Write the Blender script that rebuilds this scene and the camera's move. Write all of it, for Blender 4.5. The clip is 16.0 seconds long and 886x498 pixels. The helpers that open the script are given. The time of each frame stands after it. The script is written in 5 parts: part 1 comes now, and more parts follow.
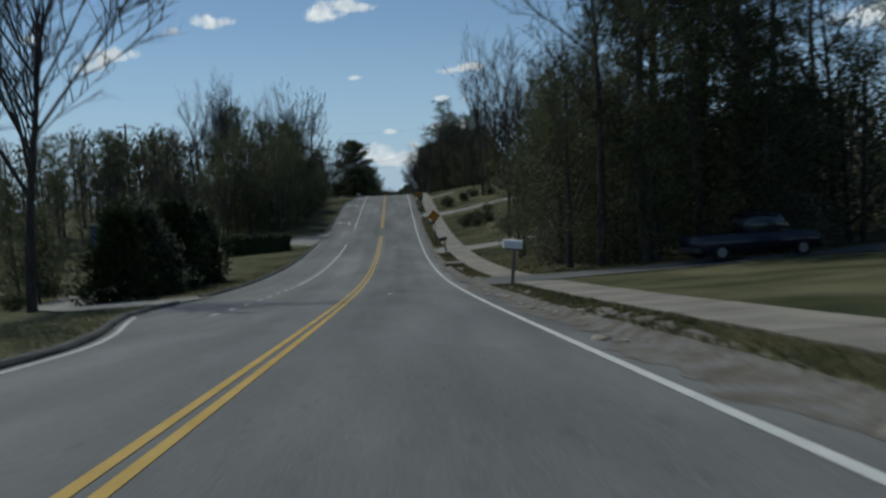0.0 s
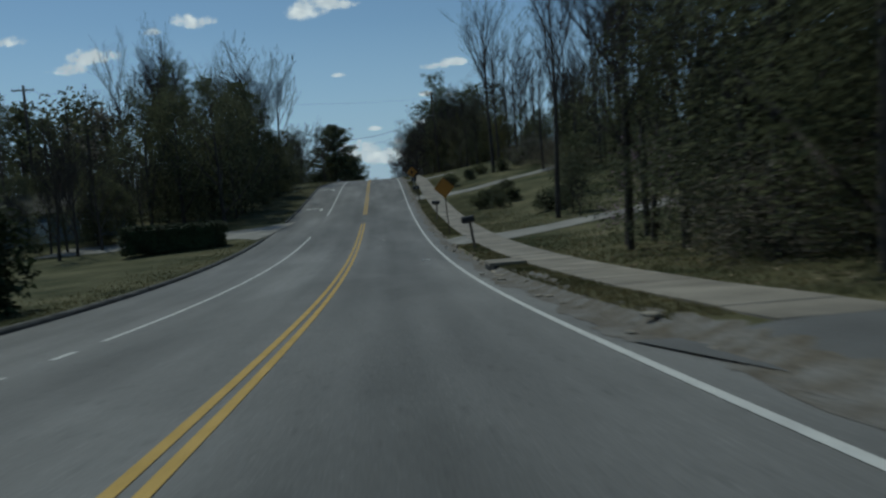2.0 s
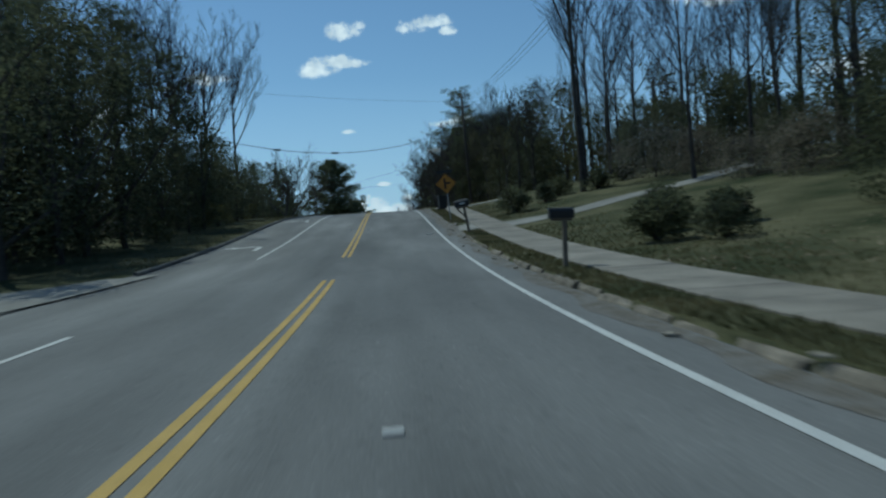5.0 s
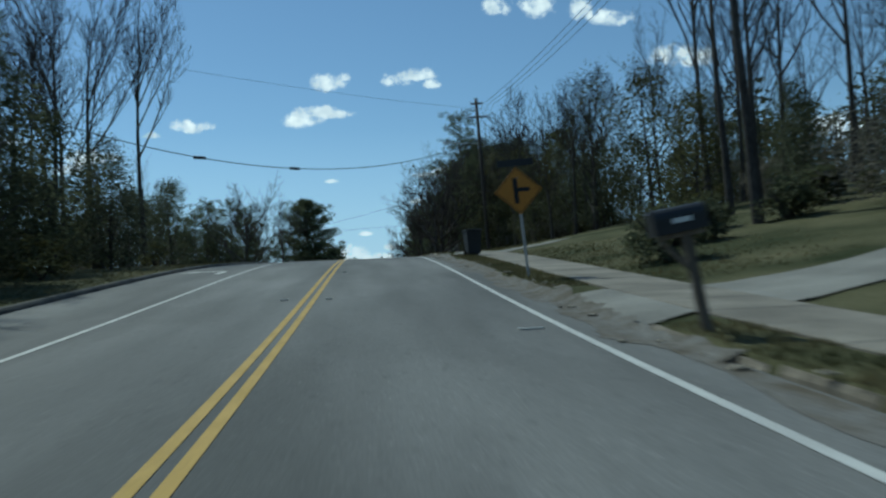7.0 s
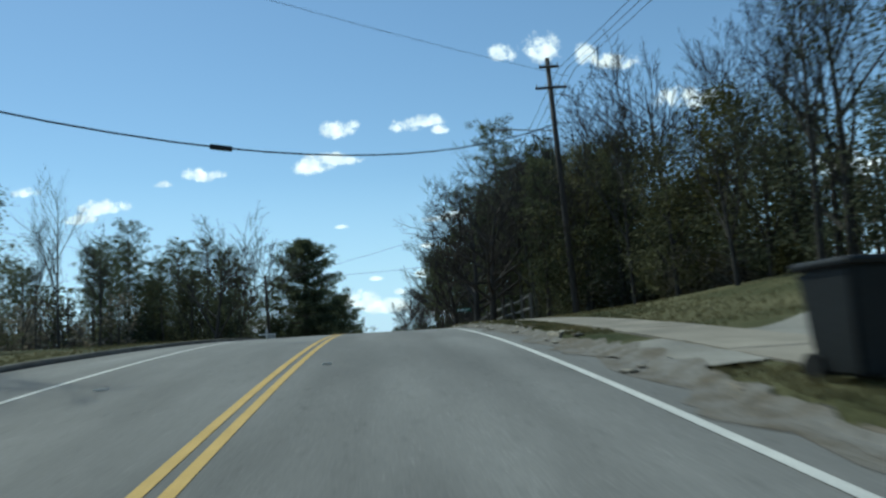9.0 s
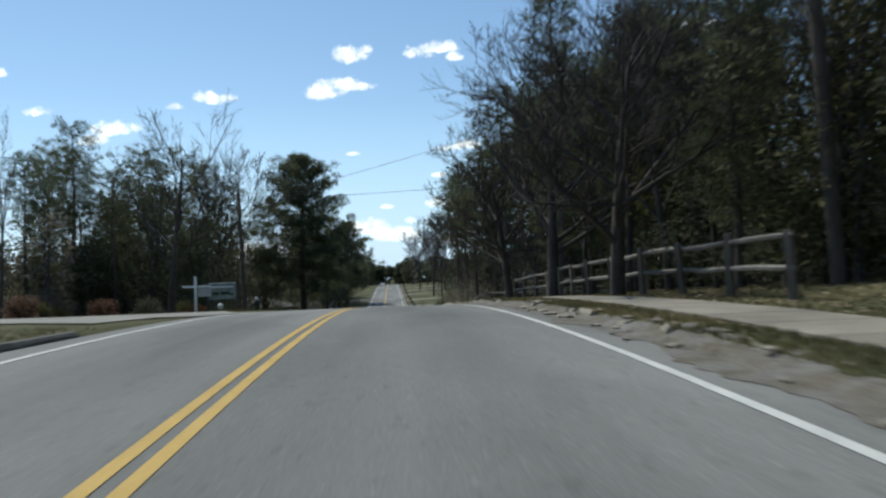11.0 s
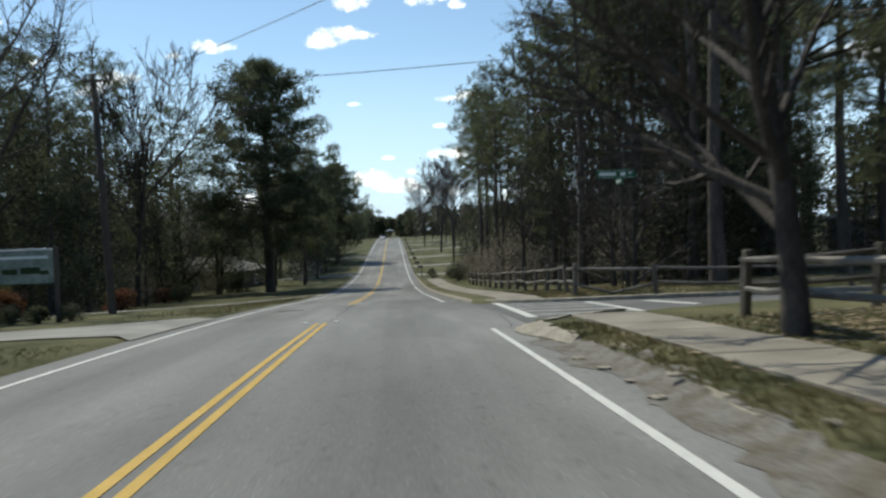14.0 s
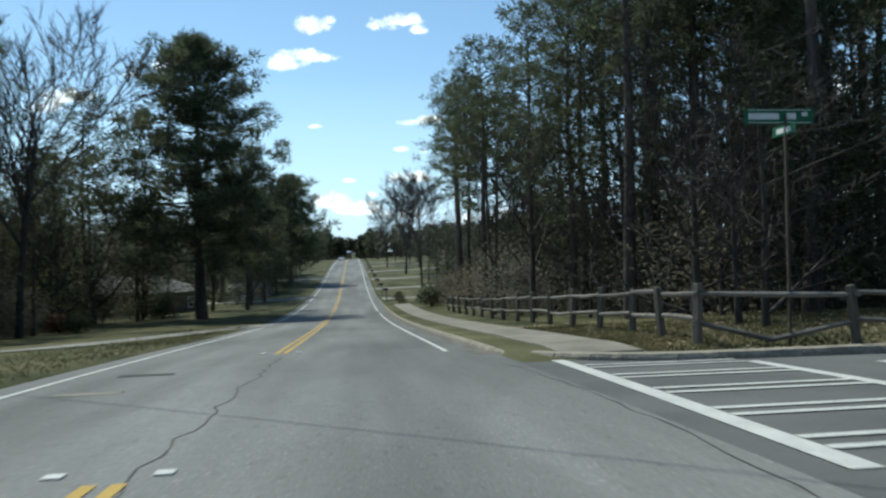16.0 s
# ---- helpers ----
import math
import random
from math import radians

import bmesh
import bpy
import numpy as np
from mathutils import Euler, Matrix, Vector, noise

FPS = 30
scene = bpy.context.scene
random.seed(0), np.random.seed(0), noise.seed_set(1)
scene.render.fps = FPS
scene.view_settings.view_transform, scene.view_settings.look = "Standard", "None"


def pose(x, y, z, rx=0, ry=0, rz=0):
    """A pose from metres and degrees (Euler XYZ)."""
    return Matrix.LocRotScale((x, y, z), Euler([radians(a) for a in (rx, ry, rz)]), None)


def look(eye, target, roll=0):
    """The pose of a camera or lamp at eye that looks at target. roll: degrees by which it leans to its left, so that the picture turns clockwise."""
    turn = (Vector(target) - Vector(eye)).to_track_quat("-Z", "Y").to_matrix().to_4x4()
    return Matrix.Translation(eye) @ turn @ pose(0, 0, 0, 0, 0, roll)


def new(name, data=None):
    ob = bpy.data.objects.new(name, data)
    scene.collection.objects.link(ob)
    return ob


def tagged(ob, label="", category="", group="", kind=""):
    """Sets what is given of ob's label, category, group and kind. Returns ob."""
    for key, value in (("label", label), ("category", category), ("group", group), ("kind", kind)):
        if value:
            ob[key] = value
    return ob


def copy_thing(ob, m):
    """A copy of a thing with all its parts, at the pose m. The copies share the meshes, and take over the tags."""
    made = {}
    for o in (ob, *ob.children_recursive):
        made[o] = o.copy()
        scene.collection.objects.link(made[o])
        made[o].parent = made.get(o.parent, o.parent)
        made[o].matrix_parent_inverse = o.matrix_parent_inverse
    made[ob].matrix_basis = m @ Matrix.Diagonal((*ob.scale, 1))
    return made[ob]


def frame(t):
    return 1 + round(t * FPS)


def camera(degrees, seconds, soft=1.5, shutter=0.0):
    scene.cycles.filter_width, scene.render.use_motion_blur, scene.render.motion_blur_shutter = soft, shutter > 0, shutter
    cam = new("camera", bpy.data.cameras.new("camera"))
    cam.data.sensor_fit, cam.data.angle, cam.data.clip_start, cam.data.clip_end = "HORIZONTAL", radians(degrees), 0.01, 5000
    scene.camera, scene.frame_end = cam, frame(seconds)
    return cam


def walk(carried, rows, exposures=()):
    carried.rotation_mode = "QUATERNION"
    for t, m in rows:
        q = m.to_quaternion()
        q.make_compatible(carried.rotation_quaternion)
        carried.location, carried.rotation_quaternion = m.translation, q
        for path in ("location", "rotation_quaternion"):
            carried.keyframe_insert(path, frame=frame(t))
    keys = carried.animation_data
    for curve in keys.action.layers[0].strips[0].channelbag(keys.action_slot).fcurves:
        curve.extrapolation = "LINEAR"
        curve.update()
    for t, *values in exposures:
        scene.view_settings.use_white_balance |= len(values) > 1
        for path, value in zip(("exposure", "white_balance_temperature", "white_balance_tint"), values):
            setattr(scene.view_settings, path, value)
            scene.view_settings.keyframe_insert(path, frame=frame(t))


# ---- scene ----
# ---- camera ----
# seconds, east, along the road, up, turn to the right, tilt up, lean (degrees)
RIDE = [
    (0, 1.63, -0.00, 1.07, 3.35, -3.59, 2.77), (0.5, 1.65, 5.77, 1.07, 2.82, -5.92, -1.60), (1, 1.64, 11.60, 0.37, 2.01, -5.91, 1.09),
    (1.5, 1.40, 17.55, -0.06, 4.75, -4.25, 4.71), (2, 1.46, 23.61, -0.62, 4.24, -3.96, 4.00), (2.5, 1.56, 29.74, -1.02, 1.89, -5.81, 1.49),
    (3, 1.65, 35.80, -1.26, 2.00, -6.14, 2.33), (3.5, 1.50, 41.80, -1.53, 5.03, -3.25, 4.74), (4.75, 1.45, 57.73, -1.74, 4.21, -0.40, 3.87),
    (6, 1.40, 73.66, -1.49, 3.38, 2.46, 3.00), (6.5, 1.26, 79.85, -0.83, 5.35, 2.57, 1.88), (7, 1.22, 85.95, -0.51, 5.54, 3.83, 2.74),
    (7.5, 1.30, 92.06, -0.22, 4.16, 4.16, 2.52), (8, 1.49, 98.25, 0.54, 2.56, 3.11, 1.76), (8.5, 1.63, 104.48, 1.23, 2.41, 3.25, 3.64),
    (9, 1.38, 110.66, 1.78, 4.97, 7.11, 3.52), (10.25, 1.38, 124.06, 2.96, 4.45, 4.22, 2.61), (11.5, 1.37, 137.45, 3.52, 3.94, 1.32, 1.69),
    (12, 1.47, 142.87, 3.77, 5.46, 2.53, 2.14), (12.5, 1.55, 148.05, 3.71, 4.89, 2.03, 2.71), (13, 1.55, 152.94, 3.75, 5.00, 0.89, 1.19),
    (13.5, 1.62, 157.46, 3.65, 4.36, -0.38, 0.73), (14, 1.81, 161.64, 3.55, 3.69, -1.63, 1.98), (14.5, 1.77, 165.61, 3.32, 2.67, -2.49, 1.75),
    (15, 1.66, 169.26, 3.09, 4.29, 0.10, 2.59), (15.5, 1.70, 172.46, 3.03, 4.65, 0.19, 2.17), (16, 1.71, 175.20, 2.84, 6.71, 0.02, 1.38),
]


def aim(x, y, z, turn, tilt, lean):
    a, b = radians(turn), radians(tilt)
    way = Vector((math.sin(a) * math.cos(b), math.cos(a) * math.cos(b), math.sin(b)))
    return look((x, y, z), Vector((x, y, z)) + way * 10, -lean)


cam = camera(59.6, 16.0, soft=2.4, shutter=0.5)
walk(cam, [(r[0], aim(*r[1:])) for r in RIDE],
     exposures=[(0, -0.9, 6200, 2), (1, -0.78, 6500, 0), (2, -1.12, 6000, -4), (3, -1.17, 5050, -9), (3.5, -1.15, 5300, -8), (6, -0.64, 5550, -10), (7, -0.62, 5650, -11), (8, -0.42, 5600, -11), (9, -0.2, 6000, -9),
                (11.5, -0.03, 6500, 3), (13, 0.03, 6800, 3), (14.5, 0.14, 6700, 2), (15, 0.14, 6900, 2), (16, 0.14, 6250, -3)])

# ---- world, sun ----
SUN_TURN, SUN_UP = -32.0, 53.0  # degrees right of the road's direction, degrees up
world = bpy.data.worlds.new("sky")
scene.world = world
world.use_nodes = True
wn, wl = world.node_tree.nodes, world.node_tree.links
wn.clear()


def wmath(op, a, b=None, c=None, clamp=False):
    n = wn.new("ShaderNodeMath")
    n.operation, n.use_clamp = op, clamp
    for i_, v_ in enumerate((a, b, c)):
        if v_ is None:
            continue
        if isinstance(v_, (int, float)):
            n.inputs[i_].default_value = v_
        else:
            wl.new(v_, n.inputs[i_])
    return n.outputs[0]


sky = wn.new("ShaderNodeTexSky")
sky.sky_type, sky.sun_disc = "NISHITA", False
sky.sun_elevation, sky.sun_rotation = radians(SUN_UP), radians(SUN_TURN)
sky.air_density, sky.dust_density, sky.ozone_density = 1.0, 0.1, 2.5
coord = wn.new("ShaderNodeTexCoord")
sep = wn.new("ShaderNodeSeparateXYZ")
wl.new(coord.outputs["Generated"], sep.inputs[0])
ahead = wmath("MAXIMUM", sep.outputs[1], 0.02)
au, av = wmath("DIVIDE", sep.outputs[0], ahead), wmath("DIVIDE", sep.outputs[2], ahead)
puff = wn.new("ShaderNodeTexNoise")
puff.inputs["Scale"].default_value, puff.inputs["Detail"].default_value = 42.0, 12.0
puff.inputs["Roughness"].default_value = 0.66
wl.new(coord.outputs["Generated"], puff.inputs["Vector"])
wob = wmath("MULTIPLY", wmath("SUBTRACT", puff.outputs["Fac"], 0.5), 4.2)
# fair-weather clouds: degrees right, degrees up, half width, half height
CLOUDS = [(-4.1, 13.6, 1.5, 0.95), (-2.6, 13.9, 1.7, 0.6), (-2.4, 16.1, 1.4, 0.85), (-1.3, 16.5, 0.7, 0.5), (2.7, 16.2, 1.2, 0.8), (4.1, 16.5, 1.5, 0.6), (5.2, 15.8, 0.7, 0.45), (-12.6, 12.9, 1.3, 0.6),
          (-11.6, 13.0, 0.9, 0.4), (-15.0, 12.3, 0.6, 0.3), (-2.4, 9.1, 0.55, 0.2), (4.7, 9.3, 0.9, 0.3), (6.0, 9.5, 1.0, 0.35), (3.8, 7.4, 0.6, 0.22), (5.4, 7.2, 0.4, 0.2), (4.2, 5.3, 1.6, 0.5),
          (-0.1, 5.2, 0.5, 0.2), (-1.4, 3.6, 1.5, 0.8), (0.5, 3.0, 1.8, 0.7), (1.6, 4.1, 0.5, 0.3), (4.0, 2.6, 2.0, 0.5), (-18.8, 10.6, 1.7, 0.7), (-20.6, 9.8, 1.4, 0.5), (-23.6, 11.6, 1.1, 0.5),
          (-26.2, 13.8, 1.4, 0.5), (10.5, 20.8, 1.0, 0.9), (13.6, 20.6, 1.3, 1.5), (16.7, 20.0, 1.0, 1.1), (19.0, 19.3, 1.7, 0.9), (-33.0, 13.0, 3.2, 1.1), (24.0, 16.0, 3.0, 1.0), (33.0, 10.0, 3.5, 1.2),
          (-9.0, 2.0, 3.0, 0.8), (11.0, 2.0, 3.0, 0.9), (-2.0, 26.0, 2.5, 1.2)]
cover = None
for c_turn, c_up, c_w, c_h in CLOUDS:
    u0, v0 = math.tan(radians(c_turn)), math.tan(radians(c_up)) / math.cos(radians(c_turn))
    du = wmath("DIVIDE", wmath("SUBTRACT", au, u0), radians(c_w) * 1.15)
    dv = wmath("DIVIDE", wmath("SUBTRACT", av, v0), radians(c_h) * 1.15)
    dv = wmath("MULTIPLY", dv, wmath("ADD", 1.0, wmath("MULTIPLY", wmath("LESS_THAN", dv, 0.0), 0.7)))
    r2 = wmath("ADD", wmath("MULTIPLY", du, du), wmath("MULTIPLY", dv, dv))
    blob = wmath("SUBTRACT", 1.0, r2)
    cover = blob if cover is None else wmath("MAXIMUM", cover, blob)
depth_ = wmath("ADD", wmath("MINIMUM", cover, 0.75), wob)
cover = wmath("MULTIPLY", depth_, 0.95, clamp=True)
cover = wmath("MULTIPLY", wmath("MULTIPLY", cover, cover), wmath("SUBTRACT", 3.0, wmath("MULTIPLY", cover, 2.0)))
cover = wmath("MULTIPLY", cover, wmath("GREATER_THAN", sep.outputs[1], 0.03))
mixc = wn.new("ShaderNodeMix")
mixc.data_type = "RGBA"
wl.new(cover, mixc.inputs["Factor"])
# pale blue air low over the land
low_air = wn.new("ShaderNodeMix")
low_air.data_type = "RGBA"
wl.new(wmath("MULTIPLY", wmath("SUBTRACT", 1.0, wmath("DIVIDE", wmath("ABSOLUTE", sep.outputs[2]), 0.22), clamp=True), 0.85), low_air.inputs["Factor"])
wl.new(sky.outputs[0], low_air.inputs["A"])
low_air.inputs["B"].default_value = (4.7, 6.4, 9.0, 1)
wl.new(low_air.outputs["Result"], mixc.inputs["A"])
# grey hollows and white heads within each cloud
body = wn.new("ShaderNodeTexNoise")
body.inputs["Scale"].default_value, body.inputs["Detail"].default_value = 60.0, 6.0
wl.new(coord.outputs["Generated"], body.inputs["Vector"])
tone = wn.new("ShaderNodeMix")
tone.data_type = "RGBA"
wl.new(wmath("MULTIPLY", wmath("SUBTRACT", body.outputs["Fac"], 0.36), 4.0, clamp=True), tone.inputs["Factor"])
tone.inputs["A"].default_value, tone.inputs["B"].default_value = (7.6, 8.1, 8.9, 1), (11.5, 11.5, 11.6, 1)
wl.new(tone.outputs["Result"], mixc.inputs["B"])
bg = wn.new("ShaderNodeBackground")
bg.inputs["Strength"].default_value = 0.127
wl.new(mixc.outputs["Result"], bg.inputs["Color"])
wout = wn.new("ShaderNodeOutputWorld")
wl.new(bg.outputs[0], wout.inputs[0])

sun = new("sun", bpy.data.lights.new("sun", "SUN"))
sun.data.energy, sun.data.angle, sun.data.color = 3.7, radians(0.6), (1.0, 0.95, 0.86)
sa, sb = radians(SUN_TURN), radians(SUN_UP)
sun.matrix_world = look((0, 0, 60), Vector((0, 0, 60)) - Vector((math.sin(sa) * math.cos(sb), math.cos(sa) * math.cos(sb), math.sin(sb))))
# ---- materials ----
def paint(name, base, rough=0.8, vary=0.25, fine=40.0, coarse=1.2, bump=0.3, metal=0.0, spec=0.3, depth=0.02, tint=None, stretch=(1, 1, 1), island=0.0, per_object=0.0, sheer=0.0):
    """A surface with grain at two scales; tint is a second colour for the coarse patches."""
    m = bpy.data.materials.new(name)
    m.use_nodes = True
    n, l = m.node_tree.nodes, m.node_tree.links
    b = n["Principled BSDF"]
    b.inputs["Roughness"].default_value, b.inputs["Metallic"].default_value = rough, metal
    b.inputs["Specular IOR Level"].default_value = spec
    co = n.new("ShaderNodeTexCoord")
    mp = n.new("ShaderNodeMapping")
    mp.inputs["Scale"].default_value = stretch
    l.new(co.outputs["Object"], mp.inputs[0])

    def noise_at(scale, detail):
        t = n.new("ShaderNodeTexNoise")
        t.inputs["Scale"].default_value, t.inputs["Detail"].default_value = scale, detail
        l.new(mp.outputs[0], t.inputs["Vector"])
        return t.outputs["Fac"]
    f1, f2 = noise_at(fine, 4), noise_at(coarse, 5)
    dark = tuple(c * (1 - vary) for c in base)
    light = tuple(min(c * (1 + vary), 0.95) for c in (tint or base))
    r1 = n.new("ShaderNodeMix")
    r1.data_type = "RGBA"
    r1.inputs["A"].default_value, r1.inputs["B"].default_value = (*dark, 1), (*light, 1)
    sharp = n.new("ShaderNodeMapRange")
    sharp.inputs["From Min"].default_value, sharp.inputs["From Max"].default_value = 0.32, 0.68
    l.new(f2, sharp.inputs["Value"])
    l.new(sharp.outputs[0], r1.inputs["Factor"])
    r2 = n.new("ShaderNodeMix")
    r2.data_type, r2.blend_type = "RGBA", "MULTIPLY"
    r2.inputs["Factor"].default_value = 1.0
    g = n.new("ShaderNodeMapRange")
    g.inputs["From Min"].default_value, g.inputs["From Max"].default_value = 0.25, 0.75
    g.inputs["To Min"].default_value, g.inputs["To Max"].default_value = 1 - vary, 1 + vary
    l.new(f1, g.inputs["Value"])
    l.new(r1.outputs["Result"], r2.inputs["A"])
    l.new(g.outputs[0], r2.inputs["B"])
    col = r2.outputs["Result"]
    if island or per_object:
        src = n.new("ShaderNodeNewGeometry").outputs["Random Per Island"] if island else n.new("ShaderNodeObjectInfo").outputs["Random"]
        amount = island or per_object
        k_ = n.new("ShaderNodeMapRange")
        k_.inputs["To Min"].default_value, k_.inputs["To Max"].default_value = 1 - amount, 1 + amount
        l.new(src, k_.inputs["Value"])
        r3 = n.new("ShaderNodeMix")
        r3.data_type, r3.blend_type = "RGBA", "MULTIPLY"
        r3.inputs["Factor"].default_value = 1.0
        l.new(col, r3.inputs["A"])
        l.new(k_.outputs[0], r3.inputs["B"])
        col = r3.outputs["Result"]
    l.new(col, b.inputs["Base Color"])
    if bump:
        bp = n.new("ShaderNodeBump")
        bp.inputs["Strength"].default_value, bp.inputs["Distance"].default_value = bump, depth
        l.new(f1, bp.inputs["Height"])
        l.new(bp.outputs[0], b.inputs["Normal"])
    if sheer:
        tr = n.new("ShaderNodeBsdfTranslucent")
        l.new(col, tr.inputs["Color"])
        mx = n.new("ShaderNodeMixShader")
        mx.inputs[0].default_value = sheer
        l.new(b.outputs[0], mx.inputs[1])
        l.new(tr.outputs[0], mx.inputs[2])
        l.new(mx.outputs[0], n["Material Output"].inputs["Surface"])
    return m


M_ASPHALT = paint("aged_asphalt", (0.135, 0.135, 0.13), 0.85, 0.16, 55, 0.35, 0.5, depth=0.006, tint=(0.17, 0.168, 0.16), stretch=(1, 0.18, 1))
# lengthwise wheel tracks, old patches and pale aggregate in the road surface
an, al = M_ASPHALT.node_tree.nodes, M_ASPHALT.node_tree.links
ab = an["Principled BSDF"]
road_col = ab.inputs["Base Color"].links[0].from_socket
ac = an.new("ShaderNodeTexCoord").outputs["Object"]


def road_layer(col, scale, stretch, lo, hi, dark, light, detail=4):
    mp_ = an.new("ShaderNodeMapping")
    mp_.inputs["Scale"].default_value = stretch
    al.new(ac, mp_.inputs[0])
    t_ = an.new("ShaderNodeTexNoise")
    t_.inputs["Scale"].default_value, t_.inputs["Detail"].default_value = scale, detail
    al.new(mp_.outputs[0], t_.inputs["Vector"])
    r_ = an.new("ShaderNodeMapRange")
    for k_, v_ in (("From Min", lo), ("From Max", hi), ("To Min", dark), ("To Max", light)):
        r_.inputs[k_].default_value = v_
    al.new(t_.outputs["Fac"], r_.inputs["Value"])
    x_ = an.new("ShaderNodeMix")
    x_.data_type, x_.blend_type = "RGBA", "MULTIPLY"
    x_.inputs["Factor"].default_value = 1.0
    al.new(col, x_.inputs["A"])
    al.new(r_.outputs[0], x_.inputs["B"])
    return x_.outputs["Result"]


road_col = road_layer(road_col, 1.1, (1, 0.02, 1), 0.35, 0.65, 0.86, 1.12, 2)
road_col = road_layer(road_col, 0.5, (1, 0.35, 1), 0.45, 0.52, 0.93, 1.04, 6)
road_col = road_layer(road_col, 30, (1, 0.6, 1), 0.62, 0.72, 1.0, 1.5, 2)
road_col = road_layer(road_col, 9, (1, 0.5, 1), 0.3, 0.4, 0.8, 1.0, 5)
al.new(road_col, ab.inputs["Base Color"])
M_SIDE = paint("side_asphalt", (0.115, 0.115, 0.112), 0.88, 0.2, 50, 0.5, 0.5, depth=0.006)
M_GRASS = paint("winter_lawn", (0.052, 0.065, 0.026), 0.95, 0.32, 22, 0.32, 0.9, depth=0.05, tint=(0.11, 0.102, 0.056), spec=0.1)
M_BLADE = paint("grass_blade", (0.1, 0.11, 0.045), 0.9, 0.3, 8, 0.6, 0.0, tint=(0.2, 0.165, 0.085), spec=0.15, island=0.35, sheer=0.25)
M_LITTER = paint("dry_leaf", (0.34, 0.26, 0.18), 0.9, 0.3, 10, 2, 0.0, island=0.5, sheer=0.2)
M_CONC = paint("walk_concrete", (0.235, 0.212, 0.175), 0.9, 0.24, 35, 0.9, 0.4, depth=0.006, per_object=0.1)
M_DRIVE = paint("drive_concrete", (0.235, 0.225, 0.2), 0.9, 0.25, 30, 0.6, 0.4, depth=0.006)
M_KERB = paint("weathered_kerb", (0.205, 0.178, 0.138), 0.92, 0.42, 14, 1.8, 0.7, depth=0.015, per_object=0.15)
M_CORNER = paint("worn_corner_concrete", (0.33, 0.29, 0.225), 0.92, 0.3, 16, 2.2, 0.7, depth=0.012, tint=(0.26, 0.235, 0.19))
M_DARKKERB = paint("dirty_kerb", (0.09, 0.088, 0.08), 0.92, 0.3, 18, 1.5, 0.7, depth=0.015, per_object=0.15)
M_SAND = paint("road_grit", (0.188, 0.158, 0.115), 0.95, 0.42, 22, 2.6, 0.8, depth=0.012, tint=(0.13, 0.125, 0.115))
M_WHITE = paint("worn_white_line", (0.62, 0.62, 0.59), 0.7, 0.2, 45, 2.5, 0.2, depth=0.003, tint=(0.5, 0.5, 0.47))
M_YELLOW = paint("worn_yellow_line", (0.52, 0.33, 0.055), 0.7, 0.2, 45, 2.0, 0.2, depth=0.003, tint=(0.42, 0.27, 0.06))
# near-black tar of cracks and patches; also the painted shade in the drain opening
M_TAR_SHADE = paint("tar_and_drain_shade", (0.035, 0.035, 0.035), 0.8, 0.2, 30, 2, 0.3)
M_BARK = paint("pine_bark", (0.09, 0.074, 0.062), 0.95, 0.4, 14, 2.0, 1.0, depth=0.04, stretch=(1, 1, 0.25))
M_GREYBARK = paint("grey_bark", (0.07, 0.06, 0.052), 0.95, 0.35, 16, 2.0, 0.8, depth=0.03, stretch=(1, 1, 0.3))
M_TWIG = paint("bare_twig", (0.06, 0.051, 0.045), 0.9, 0.3, 6, 1.0, 0.0, spec=0.15)
M_NEEDLE = paint("pine_needle", (0.088, 0.105, 0.058), 0.75, 0.3, 5, 0.7, 0.0, tint=(0.11, 0.12, 0.068), spec=0.12, island=0.4, sheer=0.45)
M_LEAF = paint("evergreen_leaf", (0.08, 0.095, 0.052), 0.8, 0.3, 5, 0.8, 0.0, tint=(0.105, 0.11, 0.064), spec=0.12, island=0.4, sheer=0.44)
M_OLIVE = paint("olive_leaf", (0.09, 0.095, 0.042), 0.7, 0.3, 5, 0.8, 0.0, tint=(0.1, 0.095, 0.04), spec=0.12, island=0.4, sheer=0.38)
M_RUST = paint("russet_leaf", (0.16, 0.075, 0.04), 0.8, 0.3, 5, 0.8, 0.0, spec=0.2, island=0.4, sheer=0.2)
M_BRUSH = paint("dry_brush", (0.18, 0.158, 0.125), 0.9, 0.3, 5, 0.8, 0.0, tint=(0.2, 0.18, 0.14), spec=0.1, island=0.4, sheer=0.35)
M_BLOSSOM = paint("pale_blossom", (0.62, 0.55, 0.55), 0.8, 0.15, 5, 0.8, 0.0, spec=0.2, island=0.25, sheer=0.3)
M_REDBUD = paint("purple_blossom", (0.3, 0.2, 0.28), 0.8, 0.2, 5, 0.8, 0.0, spec=0.15, island=0.3, sheer=0.3)
M_HEDGE = paint("hedge_leaf", (0.04, 0.055, 0.026), 0.65, 0.3, 5, 0.8, 0.0, spec=0.12, island=0.4, sheer=0.15)
M_POST = paint("weathered_wood", (0.16, 0.138, 0.112), 0.9, 0.3, 16, 1.5, 0.8, depth=0.012, stretch=(1, 1, 0.2), per_object=0.2)
M_RAIL = paint("grey_rail_wood", (0.165, 0.152, 0.135), 0.9, 0.3, 16, 1.5, 0.8, depth=0.012, stretch=(0.3, 0.3, 1), per_object=0.2)
M_POLE = paint("creosote_pole", (0.085, 0.068, 0.055), 0.9, 0.3, 14, 1.2, 0.7, depth=0.012, stretch=(1, 1, 0.15))
M_BLACK = paint("black_enamel", (0.018, 0.018, 0.02), 0.45, 0.2, 12, 2, 0.1, spec=0.5)
